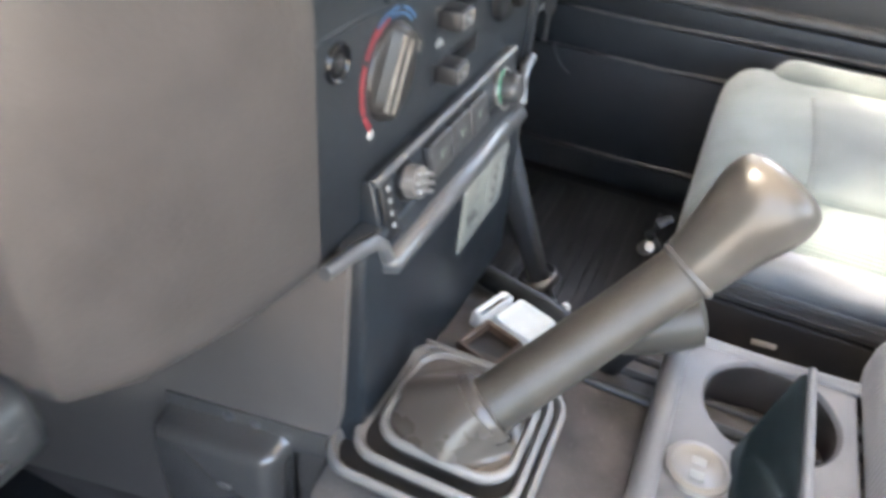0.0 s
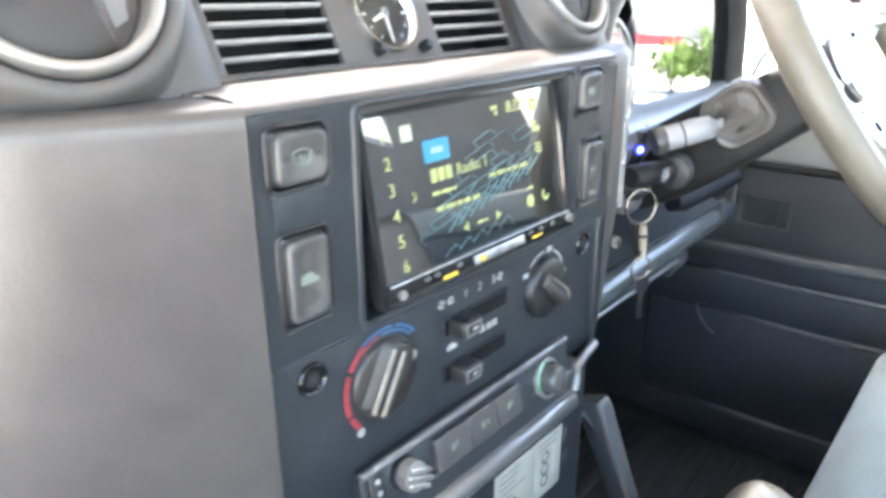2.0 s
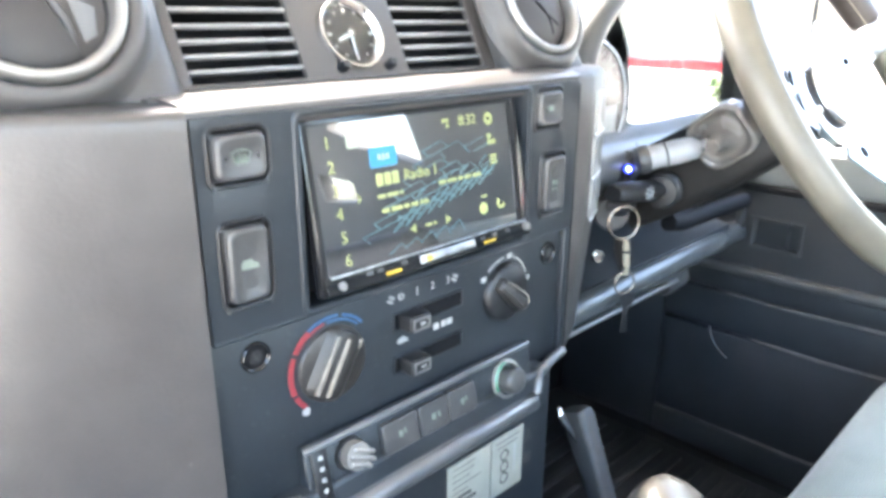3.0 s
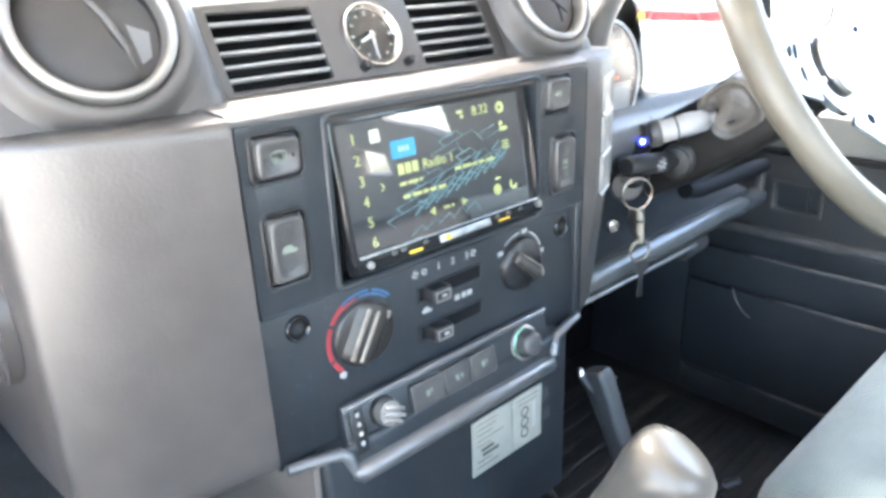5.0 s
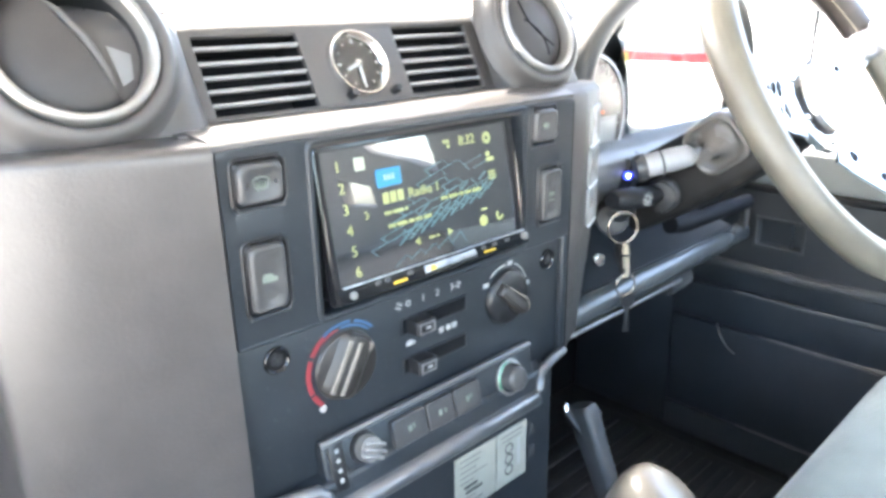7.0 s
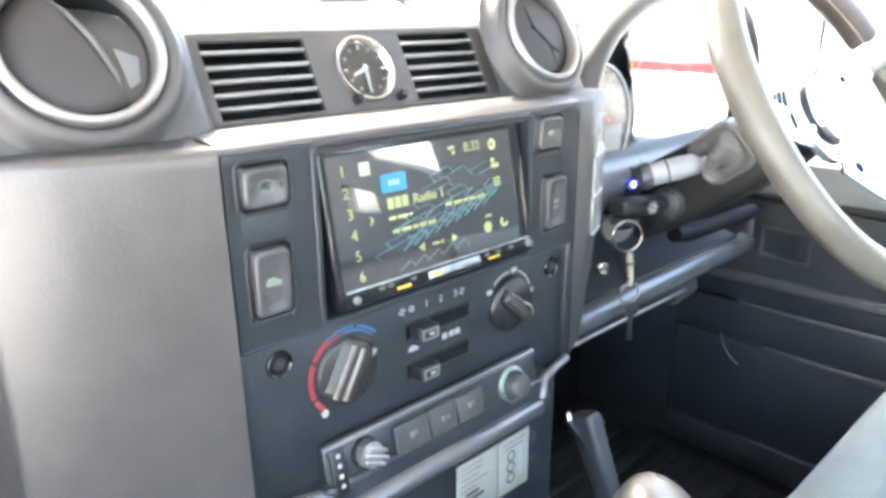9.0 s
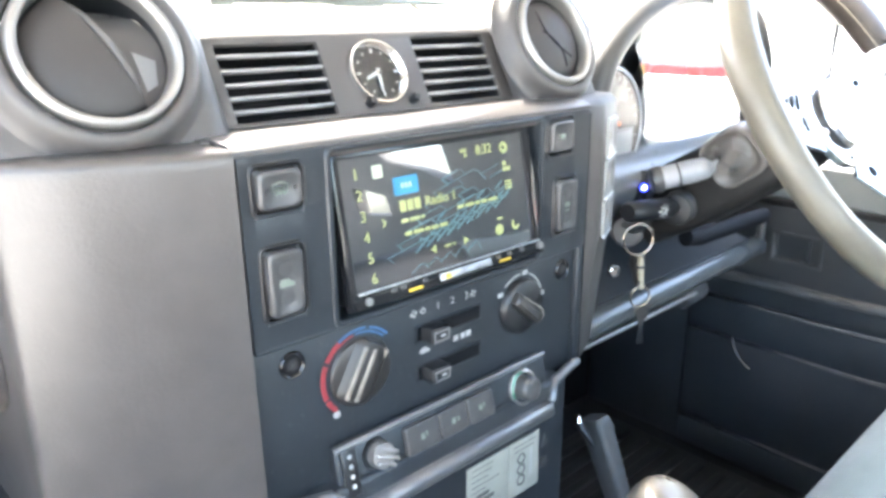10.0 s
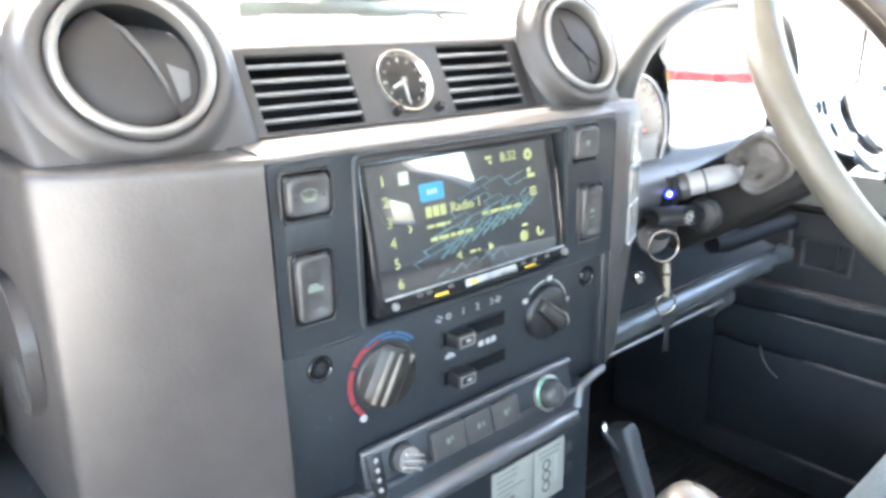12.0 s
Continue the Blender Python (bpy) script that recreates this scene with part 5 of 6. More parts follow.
def steering_wheel():
    w = thing("steering_wheel", WC, "sports steering wheel with leather rim and drilled aluminium spokes", "steering wheel")
    R = 0.174
    ring = [(R * math.cos(radians(5 * k)), R * math.sin(radians(5 * k)), 0) for k in range(72)]
    own = bmesh.new()
    n = 14
    vs = []
    for k in range(72):
        a = radians(5 * k)
        e = Vector((math.cos(a), math.sin(a), 0))
        grip = 0.0165 + 0.001 * math.sin(3 * a)
        vs.append([own.verts.new(e * (R + grip * math.cos(t)) + Vector((0, 0, grip * 0.92 * math.sin(t)))) for t in [2 * math.pi * j / n for j in range(n)]])
    for k in range(72):
        p, q = vs[k], vs[(k + 1) % 72]
        for j in range(n):
            own.faces.new((p[j], p[(j + 1) % n], q[(j + 1) % n], q[j]))
    rim = part("rim", merge(own, WM, None), LEATHER, w, "pale worn leather rim")
    # darker leather wrap on the far upper quarter, with stitching
    wrap = bmesh.new()
    vs = []
    for k in range(13):
        a = radians(23 + 4 * k)
        e = Vector((math.cos(a), math.sin(a), 0))
        vs.append([wrap.verts.new(e * (R + 0.0178 * math.cos(t)) + Vector((0, 0, 0.0168 * math.sin(t)))) for t in [2 * math.pi * j / n for j in range(n)]])
    for p, q in zip(vs, vs[1:]):
        for j in range(n):
            wrap.faces.new((p[j], p[(j + 1) % n], q[(j + 1) % n], q[j]))
    part("leather_wrap", merge(wrap, WM, None), BROWNL, rim, "brown leather wrap")
    st = bmesh.new()
    for k in range(40):
        a = radians(23 + 48 * k / 40)
        box((R - 0.0172, 0, 0.004), (0.0012, 0.0024, 0.0012), 0, WM @ Matrix.Rotation(a, 4, "Z"), st)
    part("stitching", st, STITCH, rim, "tan stitching")
    # three drilled spokes: a broad one, a tapering one and a slim one
    SPOKES = ((168, (0.038, 0.037, 0.035, 0.033, 0.036), ((0.083, -0.007, 0.0112, 52, 0.24), (0.067, -0.010, 0.0125, 57, 0.26), (0.0975, -0.005, 0.0060, 52, 0.22), (0.068, 0.014, 0.0085, 86, 0.34), (0.085, 0.016, 0.0065, 86, 0.2))),
              (316, (0.025, 0.025, 0.024, 0.023, 0.024), ((0.061, -0.027, 0.0068, 0, 1), (0.105, -0.028, 0.0056, 0, 1))),
              (17, (0.030, 0.023, 0.018, 0.018, 0.024), ((0.092, 0.004, 0.0040, 0, 1),)))
    for a0, widths, holes in SPOKES:
        S = WM @ Matrix.Rotation(radians(a0), 4, "Z")
        rings = []
        for (r, h), hw in zip(((0.038, -0.022), (0.075, -0.018), (0.115, -0.012), (0.150, -0.004), (0.168, -0.001)), widths):
            off = -0.023 if a0 == 316 else 0.0
            rings.append([(r, off - hw, h - 0.002), (r, off + hw, h - 0.002), (r, off + hw, h + 0.002), (r, off - hw, h + 0.002)])
        sp = part("spoke", loft(rings, M=S), ALUMINIUM, w, "bright aluminium spoke")
        for r, v, rad, turn, slim in holes:
            h = -0.018 + 0.006 * (r - 0.075) / 0.04
            part("hole", lathe([(0, 0.0034), (rad * 0.9, 0.0034), (rad, 0.0026)], S @ Matrix.Translation((r, v, h)) @ Matrix.Rotation(radians(-8.5), 4, "Y") @ Matrix.Rotation(radians(turn), 4, "Z") @ Matrix.Diagonal((1, slim, 1, 1)), 18), DEEP, sp)
    part("hub_plate", lathe([(0.050, -0.026), (0.050, -0.0185), (0.047, -0.017), (0.034, -0.0165), (0.034, -0.026)], WM, 40), ALUMINIUM, w, "bright aluminium hub ring")
    for k in range(6):
        a = radians(60 * k + 15)
        part("bolt", lathe([(0.0036, -0.017), (0.0036, -0.0135), (0.0025, -0.0128), (0, -0.0130)], at(WM, 0.0425 * math.cos(a), 0.0425 * math.sin(a)), 12), CHROME, w)
    horn = part("horn_button", lathe([(0.0335, -0.012), (0.0320, -0.0075), (0.025, -0.0050), (0, -0.003)], WM, 36), ALUMINIUM, w, "round bright horn button")
    part("horn_rim", lathe([(0.0330, -0.030), (0.0345, -0.020), (0.0345, -0.0125), (0.0330, -0.0115)], WM, 36), BLACK, horn, "black rubber rim")
    part("boss", lathe([(0.030, -0.10), (0.036, -0.027), (0, -0.027)], WM, 28), BLACK, w)
    E = at(WM, R * math.cos(radians(17)), R * math.sin(radians(17)), 0, 17)
    part("spoke_clamp", box((-0.005, 0, 0.004), (0.046, 0.036, 0.040), 0.007, E, seg=3), ALUMINIUM, w, "bright clamp at the spoke's end")
    return w


steering_wheel()


def keys():
    k = thing("car_keys", (0.290, 0.030, 0.67), "bunch of keys on a ring hanging from the ignition", "keys")
    RM = plane_frame((0.290, 0.030, 0.686), (0.86, -0.5, 0), (0.0, 0.05, 1))
    own = [(0.0165 * math.cos(radians(12 * j)), 0.0165 * math.sin(radians(12 * j)), 0) for j in range(30)]
    part("key_ring", tube(own, 0.0013, 8, closed=True, M=RM, up=(0, 0, 1)), KEYM, k, "worn steel ring")
    part("ignition_key", tube([(0.312, 0.054, 0.686), (0.304, 0.044, 0.690), (0.296, 0.036, 0.698)], [0.004, 0.009, 0.008], 10, flat=0.4), BLACK, k)
    part("clip", tube([(0.294, 0.028, 0.667), (0.295, 0.028, 0.660), (0.2985, 0.028, 0.640), (0.300, 0.029, 0.630)], [0.003, 0.0040, 0.0036, 0.003], 10, flat=0.55), STITCH, k, "tan leather clip")
    part("clip_band", lathe([(0.0046, -0.0015), (0.0050, 0.0), (0.0046, 0.0015)], axis_frame((0.2957, 0.028, 0.6565), (0.15, 0, -1)), 12), BLACK, k)
    part("strap", tube([(0.298, 0.034, 0.668), (0.300, 0.035, 0.652), (0.301, 0.034, 0.634)], [0.0075, 0.0100, 0.0080], 10, flat=0.35), VALANCE, k, "dark brown leather strap")
    R2 = plane_frame((0.302, 0.030, 0.620), (0.9, -0.4, 0), (0, 0, 1))
    own = [(0.0115 * math.cos(radians(15 * j)), 0.0115 * math.sin(radians(15 * j)), 0) for j in range(24)]
    part("key_ring", tube(own, 0.0011, 8, closed=True, M=R2), KEYM, k, "worn steel ring")
    for j, (dx, tilt) in enumerate(((0.0, 4), (0.004, -6))):
        KM = plane_frame((0.305 + dx, 0.030 - 0.002 * j, 0.609), (0.9, -0.43, 0), (0, 0, 1)) @ Matrix.Rotation(radians(tilt), 4, "Z")
        bm = prism(rrect(0, -0.008, 0.013, 0.016, 0.005), -0.0009, 0.0009, KM)
        box((0, -0.030, 0), (0.0055, 0.030, 0.0016), 0.0003, KM, bm)
        part("key", bm, BLACK, k)
    return k


keys()

# ---- below the fascia: console, levers, cubby, seats ----
def console():
    c = thing("lower_console", (0, 0.1, 0.44), "black lower centre console with brown-grey side panel", "console")
    part("front", box((0.0, 0.06, 0.523), (0.256, 0.14, 0.168), 0.004), FASCIA, c, "satin black console front")
    prof = [(0.009, 0.452), (0.0035, 0.470), (0.0005, 0.486), (-0.0025, 0.56), (-0.0040, 0.60), (0.36, 0.62), (0.36, 0.205), (0.203, 0.26), (0.10, 0.295), (0.06, 0.40), (0.03, 0.445)]
    part("side_panel", loft([[(x, y, z) for y, z in prof] for x in (-0.1345, -0.1295)]), TRIMM, c, "brown-grey side panel")
    part("right_panel", box((0.1305, 0.19, 0.50), (0.006, 0.34, 0.20), 0.002), BLACK, c)
    return c


console()


def label_plate():
    p = thing("warning_label", (0.045, -0.011, 0.546), "pale grey two-part printed label below the heater controls", "label")
    n0, n1 = 0.0102, 0.0116
    for x0, x1 in ((0.006, 0.0525), (0.0540, 0.0915)):
        part("sheet", box(((x0 + x1) / 2, 0.5420, (n0 + n1) / 2), (x1 - x0, 0.0530, n1 - n0), 0.0003, PF), LABELW, p)
    rng = random.Random(9)
    for k in range(9):
        w = rng.uniform(0.016, 0.034)
        bold = k in (5, 6)
        part("text_bar", box((0.0105 + w / 2, 0.5640 - 0.0052 * k, n1 + 0.0001), (w * (0.6 if bold else 1), 0.0030 if bold else 0.0012, 0.0002), 0, PF), PRINTK if bold else FAINTP, p)
    for k in range(3):
        part("pictogram", lathe([(0.0020, n1 - 0.0002), (0.0052, n1 + 0.0002), (0.0052, n1 - 0.0002)], at(PF, 0.0690, 0.5500 - 0.0105 * k), 16), PRINTK, p)
    part("text_bar", box((0.0815, 0.5420, n1 + 0.0001), (0.0030, 0.026, 0.0002), 0, PF), PRINTGREY, p)
    for k, w in enumerate((0.028, 0.024)):
        part("text_bar", box((0.0725, 0.5635 - 0.0048 * k, n1 + 0.0001), (w, 0.0016, 0.0002), 0, PF), FAINTP, p)
    for z in (0.554, 0.532):
        part("side_mark", prism([(0.0955, z - 0.0055), (0.1055, z - 0.0055), (0.1005, z + 0.0055)] if z > 0.54 else rrect(0.1005, z, 0.009, 0.010, 0.001), 0.0098, 0.0106, PF), SWITCH, p)
    return p


label_plate()


def heater_duct():
    d = thing("heater_duct", (-0.17, 0.10, 0.36), "dark plastic heater duct box beside the console", "air duct")
    lean = 0.218

    def up(y):
        return 0.4345 + (0.135 - y) * lean

    # a flange screwed flat to the console's side, and a box that stands out below it
    part("flange", loft([[(x, y, up(y) + z) for x, z in ((-0.1345, 0.0), (-0.1362, -0.0005), (-0.1368, -0.0020), (-0.1368, -0.022), (-0.1346, -0.022))] for y in (0.004, 0.010, 0.138)]), DUCTM, d)
    prof = [(-0.1360, -0.0105), (-0.1385, -0.0118), (-0.1420, -0.0140), (-0.1490, -0.0152), (-0.1535, -0.0166), (-0.1562, -0.0195), (-0.1575, -0.0250), (-0.1570, -0.11), (-0.1360, -0.11)]
    rings = []
    for y, k in ((0.036, 0.10), (0.0375, 0.45), (0.041, 0.80), (0.0455, 0.96), (0.051, 1.0), (0.132, 1.0), (0.1355, 0.97), (0.137, 0.88)):
        rings.append([(-0.136 + (x + 0.136) * k, y, up(y) + z - (1 - k) * 0.010) for x, z in prof])
    part("box", loft(rings), DUCTM, d, "dark plastic box with a rounded edge")
    for y in (0.084, 0.062):
        part("screw", lathe([(0.0036, 0.0), (0.0034, 0.0014), (0.0022, 0.0022), (0, 0.0018)], axis_frame((-0.1368, y, up(y) - 0.006), (-1, 0, 0.1)), 14), SWITCH, d, "round screw head")
    part("maker_mark", prism(rrect(0, 0, 0.010, 0.0045, 0.0015), 0, 0.0008, plane_frame((-0.1572, 0.077, 0.393), (0, -1, 0.15), (0, 0.15, 1))), SILVER, d)
    return d


heater_duct()


def parcel_tray():
    t = thing("parcel_tray", (-0.45, 0.15, 0.60), "dusty black padded parcel tray with a rounded edge", "parcel tray")
    rings = []
    for x, e in ((-0.70, 0.0), (-0.50, 0.0), (-0.34, 0.0), (-0.273, 0.0), (-0.2685, 0.001), (-0.2665, 0.004)):
        rings.append([(x, y + (e if y < 0.1 else 0), z) for y, z in ((0.30, 0.600), (0.075, 0.6195), (0.058, 0.6205), (0.052, 0.6200), (0.0478, 0.6178), (0.0455, 0.6140), (0.0440, 0.6060), (0.0430, 0.598), (0.0440, 0.592), (0.050, 0.588), (0.30, 0.566))])
    part("pad", loft(rings), TRAYM, t)
    part("front_seam", tube([(-0.69, 0.0425, 0.600), (-0.34, 0.0425, 0.600), (-0.285, 0.0435, 0.600)], 0.0022, 8), BLACK, t)
    return t


parcel_tray()


def gear_lever():
    g = thing("gear_lever", (-0.065, -0.05, 0.435), "worn grey gear lever with a chunky knob and ribbed gaiter", "gear lever")
    base = Vector((-0.092, -0.055, 0.455))
    # three stacked rubber rings, each narrower, then a smooth cone
    for k, (w, h, zt) in enumerate(((0.124, 0.126, 0.463), (0.103, 0.106, 0.473), (0.083, 0.087, 0.483))):
        x, y = base.x - 0.001 * k, base.y - 0.003 * k
        lip = [[(*p, zt + dz) for p in rrect(x, y, w - i, h - i, 0.021 - 0.3 * i, 6)] for dz, i in ((-0.0072, 0.012), (-0.0062, 0.003), (-0.0040, 0.0), (-0.0008, 0.0004), (0.0014, 0.0036), (0.0016, 0.0070), (-0.0004, 0.0104), (-0.0060, 0.0130))]
        # light on the lips and shade in the folds are put into their colours
        part("gaiter_ring", loft(lip, cap=False), LIPM, g, "rubber lip in a lighter, lit tone")
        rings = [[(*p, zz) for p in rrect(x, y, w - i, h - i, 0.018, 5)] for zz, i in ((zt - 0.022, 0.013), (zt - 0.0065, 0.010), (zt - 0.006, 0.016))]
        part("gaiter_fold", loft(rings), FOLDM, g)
    top = Vector((-0.100, -0.075, 0.497))
    collar = Vector((-0.018, -0.158, 0.579))
    axis = (collar - top).normalized()
    rings = []
    for t, w in ((-0.3, 0.079), (0.0, 0.074), (0.15, 0.070), (0.4, 0.061), (0.7, 0.052), (1.0, 0.046)):
        c = (base + Vector((-0.002, -0.007, 0.026))).lerp(top + Vector((0, 0, 0.002)), t)
        fr = axis_frame(c, Vector((0, 0, 1)).lerp(axis, 0.85 * max(t, 0)))
        rings.append([tuple(fr @ Vector((*p, 0))) for p in rrect(0, 0, w, w * 1.05, w * (0.26 + 0.22 * max(t, 0)), 5)])
    part("gaiter_cone", loft(rings), GAITER, g, "smooth rubber cone")
    part("collar", lathe([(0.020, -0.006), (0.0225, -0.003), (0.0232, 0.001), (0.0225, 0.005), (0.020, 0.006), (0.017, 0.006)], axis_frame(top, axis), 28), GAITER, g)
    tip = Vector((0.003, -0.187, 0.629))
    part("shaft", tube([top, top + axis * 0.012, top.lerp(collar, 0.6), collar], [0.0180, 0.0175, 0.0170, 0.0178], 28), LEVERM, g)
    part("seam_ring", lathe([(0.0176, -0.0034), (0.0198, -0.0026), (0.0206, -0.0010), (0.0200, 0.0010), (0.0182, 0.0020)], axis_frame(collar, axis + (tip - collar).normalized()), 28), BOOTM, g, "pale seam ring")
    kx = tip - collar
    pts, rad = [], []
    for t, r in ((0.02, 0.0188), (0.08, 0.0200), (0.2, 0.0206), (0.4, 0.0224), (0.6, 0.0250), (0.76, 0.0272), (0.90, 0.0281), (1.02, 0.0272), (1.10, 0.0248), (1.15, 0.0205), (1.175, 0.015), (1.19, 0.008), (1.195, 0.002)):
        pts.append(collar + kx * t)
        rad.append(r)
    part("knob", tube(pts, rad, 32), KNOBM, g, "polished worn grey knob")
    return g


gear_lever()


def transfer_lever():
    g = thing("transfer_lever", (0.04, -0.13, 0.41), "short grey transfer lever with a rounded knob", "gear lever")
    part("rod", tube([(0.04, -0.12, 0.40), (0.038, -0.14, 0.45), (0.036, -0.155, 0.485)], 0.008, 12), BLACK, g)
    part("knob", tube([(0.030, -0.130, 0.474), (0.034, -0.14, 0.480), (0.044, -0.163, 0.492), (0.050, -0.178, 0.498), (0.0515, -0.182, 0.4995)], [0.016, 0.020, 0.024, 0.022, 0.014], 20), LEVERM, g)
    part("boot", lathe([(0.035, 0), (0.032, 0.008), (0.024, 0.014), (0.014, 0.022)], Matrix.Translation((0.04, -0.118, 0.398)), 24), GAITER, g)
    return g


transfer_lever()


def handbrake():
    h = thing("handbrake_lever", (0.235, -0.03, 0.18), "flat grey handbrake lever with a silver release button", "handbrake")
    top, low = Vector((0.260, 0.050, 0.484)), Vector((0.268, -0.024, 0.305))
    w = (top - low).normalized()
    M = axis_frame(low, w, up=(0, 1, 0))
    part("arm", loft([[(*p, s) for p in rrect(0, 0, a, b, 0.006, 3)] for s, a, b in ((-0.16, 0.017, 0.020), (0.0, 0.018, 0.022), (0.12, 0.022, 0.028), (0.184, 0.025, 0.032), (0.190, 0.0235, 0.0305), (0.193, 0.020, 0.027))], M=M), BRAKEM, h)
    part("button_arm", tube([(-0.009, 0.002, 0.160), (-0.0140, 0.006, 0.180), (-0.0145, 0.010, 0.192)], [0.003, 0.005, 0.005], 10, M=M), BLACK, h)
    part("release_button", lathe([(0.0045, 0.190), (0.0045, 0.198), (0.003, 0.201), (0, 0.202)], at(M, -0.0145, 0.010), 14), CHROME, h, "silver button")
    part("foot_ring", lathe([(0.020, -0.006), (0.024, -0.002), (0.024, 0.004), (0.020, 0.008)], axis_frame(low, w), 22), SILVER, h, "bright collar")
    return h


handbrake()


def relay_block():
    r = thing("connector_block", (0.10, -0.065, 0.40), "two milky white connectors on a brown socket", "connector")
    ux, uy = (0.94, -0.34, 0), (0.34, 0.94, 0)
    S = plane_frame((-0.005, -0.048, 0.444), ux, uy)
    part("socket", box((0, 0, -0.006), (0.030, 0.030, 0.014), 0.003, S), BROWNS, r, "brown plastic socket")
    part("socket_frame", plate(-0.0175, 0.0175, -0.0175, 0.0165, [(-0.0145, 0.0145, -0.0145, 0.0135)], -0.004, 0.012, S, 0.0015), BROWNS, r, "open brown socket frame")
    part("socket_floor", box((0, 0, 0.0024), (0.0295, 0.0285, 0.003), 0, S), BLACK, r)
    for cx, cy, a, b, dip in ((0.0425, -0.061, 0.037, 0.039, 0.006), (0.0465, -0.0325, 0.043, 0.0135, 0.002)):
        M = plane_frame((cx, cy, 0.417), ux, uy)
        rings = [[(*p, s) for p in rrect(0, 0, a - 2 * g, b - 2 * g, 0.004, 4)] for s, g in ((0.0, 0.0012), (0.020, 0.0), (0.0265, 0.0006), (0.0285, 0.0022), (0.0282, 0.0036), (0.0270, 0.0036 + 0.4 * dip), (0.0262, 0.0036 + dip))]
        part("connector", loft(rings, M=M), CLEARW, r, "milky white connector")
        part("connector_foot", box((0, 0, -0.004), (a - 0.004, b - 0.003, 0.012), 0.002, M), BROWNS, r)
    h = thing("black_hose", (0.12, -0.01, 0.40), "short black hose lying across the tunnel", "hose")
    part("hose", tube([(0.150, 0.055, 0.400), (0.131, 0.014, 0.404), (0.120, -0.010, 0.406), (0.113, -0.034, 0.407), (0.104, -0.064, 0.409), (0.098, -0.085, 0.405)], 0.0108, 14), RUBBER, h)
    c = thing("loose_plug", (0.115, -0.075, 0.39), "bright clear plug on the tunnel", "connector")
    part("plug", box((0.113, -0.066, 0.402), (0.018, 0.012, 0.014), 0.003), CLEARW, c)
    for dx, dy in ((-0.003, -0.009), (0.007, -0.012)):
        part("plug_pin", lathe([(0.0042, 0), (0.0042, 0.012), (0.003, 0.014), (0, 0.0142)], Matrix.Translation((0.112 + dx, -0.068 + dy, 0.394)), 12), CLEARW, c)
    return r


relay_block()


def cubby():
    c = thing("cubby_box", (0.0, -0.30, 0.36), "grey plastic cubby box with cup holders between the seats", "cubby box")
    top = 0.459
    # tray top with a round cup hole: a ring of faces between an outline and a circle
    own = bmesh.new()
    N = 48
    hx, hy, hr = 0.024, -0.243, 0.044
    x0, x1, y0, y1 = -0.115, 0.070, -0.300, -0.179
    circ, outl = [], []
    for k in range(N):
        a = 2 * math.pi * k / N
        cx, cy = math.cos(a), math.sin(a)
        s = min(((x1 - hx) / cx if cx > 1e-6 else (x0 - hx) / cx if cx < -1e-6 else 9), ((y1 - hy) / cy if cy > 1e-6 else (y0 - hy) / cy if cy < -1e-6 else 9))
        circ.append((hx + hr * cx, hy + hr * cy))
        outl.append((hx + s * cx, hy + s * cy))
    loops = [[own.verts.new((*p, z)) for p in pts] for pts, z in ((outl, 0.30), (outl, top - 0.003), ([(hx + (x - hx) * 0.97, hy + (y - hy) * 0.96) for x, y in outl], top), ([(hx + (x - hx) * 1.06, hy + (y - hy) * 1.06) for x, y in circ], top), (circ, top - 0.003), (circ, top - 0.07))]
    for p, q in zip(loops, loops[1:]):
        for k in range(N):
            own.faces.new((p[k], p[(k + 1) % N], q[(k + 1) % N], q[k]))
    own.faces.new(loops[-1])
    part("tray", own, CUBBY, c, "grey tray with a round cup hole")
    # added lining: the dark of the hole's inside is put into its colour
    part("cup_shade_liner", lathe([(0.0437, top - 0.0035), (0.0425, top - 0.006), (0.0425, top - 0.066), (0, top - 0.067)], Matrix.Translation((hx, hy, 0)), 40), VALANCE, c, "added dark brown lining that shades the cup hole")
    part("front_rail", tube([(-0.13, -0.174, 0.449), (-0.08, -0.175, 0.455), (0.045, -0.175, 0.458), (0.064, -0.178, 0.458), (0.071, -0.188, 0.457), (0.073, -0.24, 0.456), (0.074, -0.30, 0.459)], [0.009, 0.009, 0.008, 0.007, 0.006, 0.006, 0.006], 12), CUBBY, c, "rounded grey rail")
    part("lid", box((0.0, -0.42, 0.465), (0.24, 0.23, 0.06), 0.02, seg=4), MESHM, c, "grey mesh cloth lid")
    b = part("power_button", lathe([(0.021, 0), (0.020, 0.003), (0.0165, 0.004), (0.0155, 0.003), (0, 0.003)], Matrix.Translation((-0.049, -0.203, top)), 28), SILVER, c, "round bright socket button")
    for u in (-0.007, 0.004):
        part("print_bar", box((-0.049 + u, -0.203, top + 0.0034), (0.007, 0.009, 0.0006), 0.001), PRINTW, b)
    return c


cubby()


def divider():
    """A tinted flap that stands up out of the cup hole, highest at its near end."""
    p = thing("cup_flap", (0.0, -0.245, 0.459), "dark tinted flap with a pale edge over the cup hole", "flap")
    far, low, near, high = Vector((0.073, -0.262, 0.4605)), Vector((-0.026, -0.221, 0.4605)), Vector((-0.085, -0.224, 0.4605)), Vector((-0.085, -0.2455, 0.501))
    side = Vector((0.003, -0.006, 0.002))
    part("sheet", loft([[tuple(v) for v in (far, low, near, high)], [tuple(v + side) for v in (far, low, near, high)]]), PHONEG, p)
    part("edge", tube([far + side, far.lerp(high, 0.5) + side, high + side], [0.003, 0.0035, 0.0035], 8), CUBBY, p, "pale edge strip")
    return p


divider()


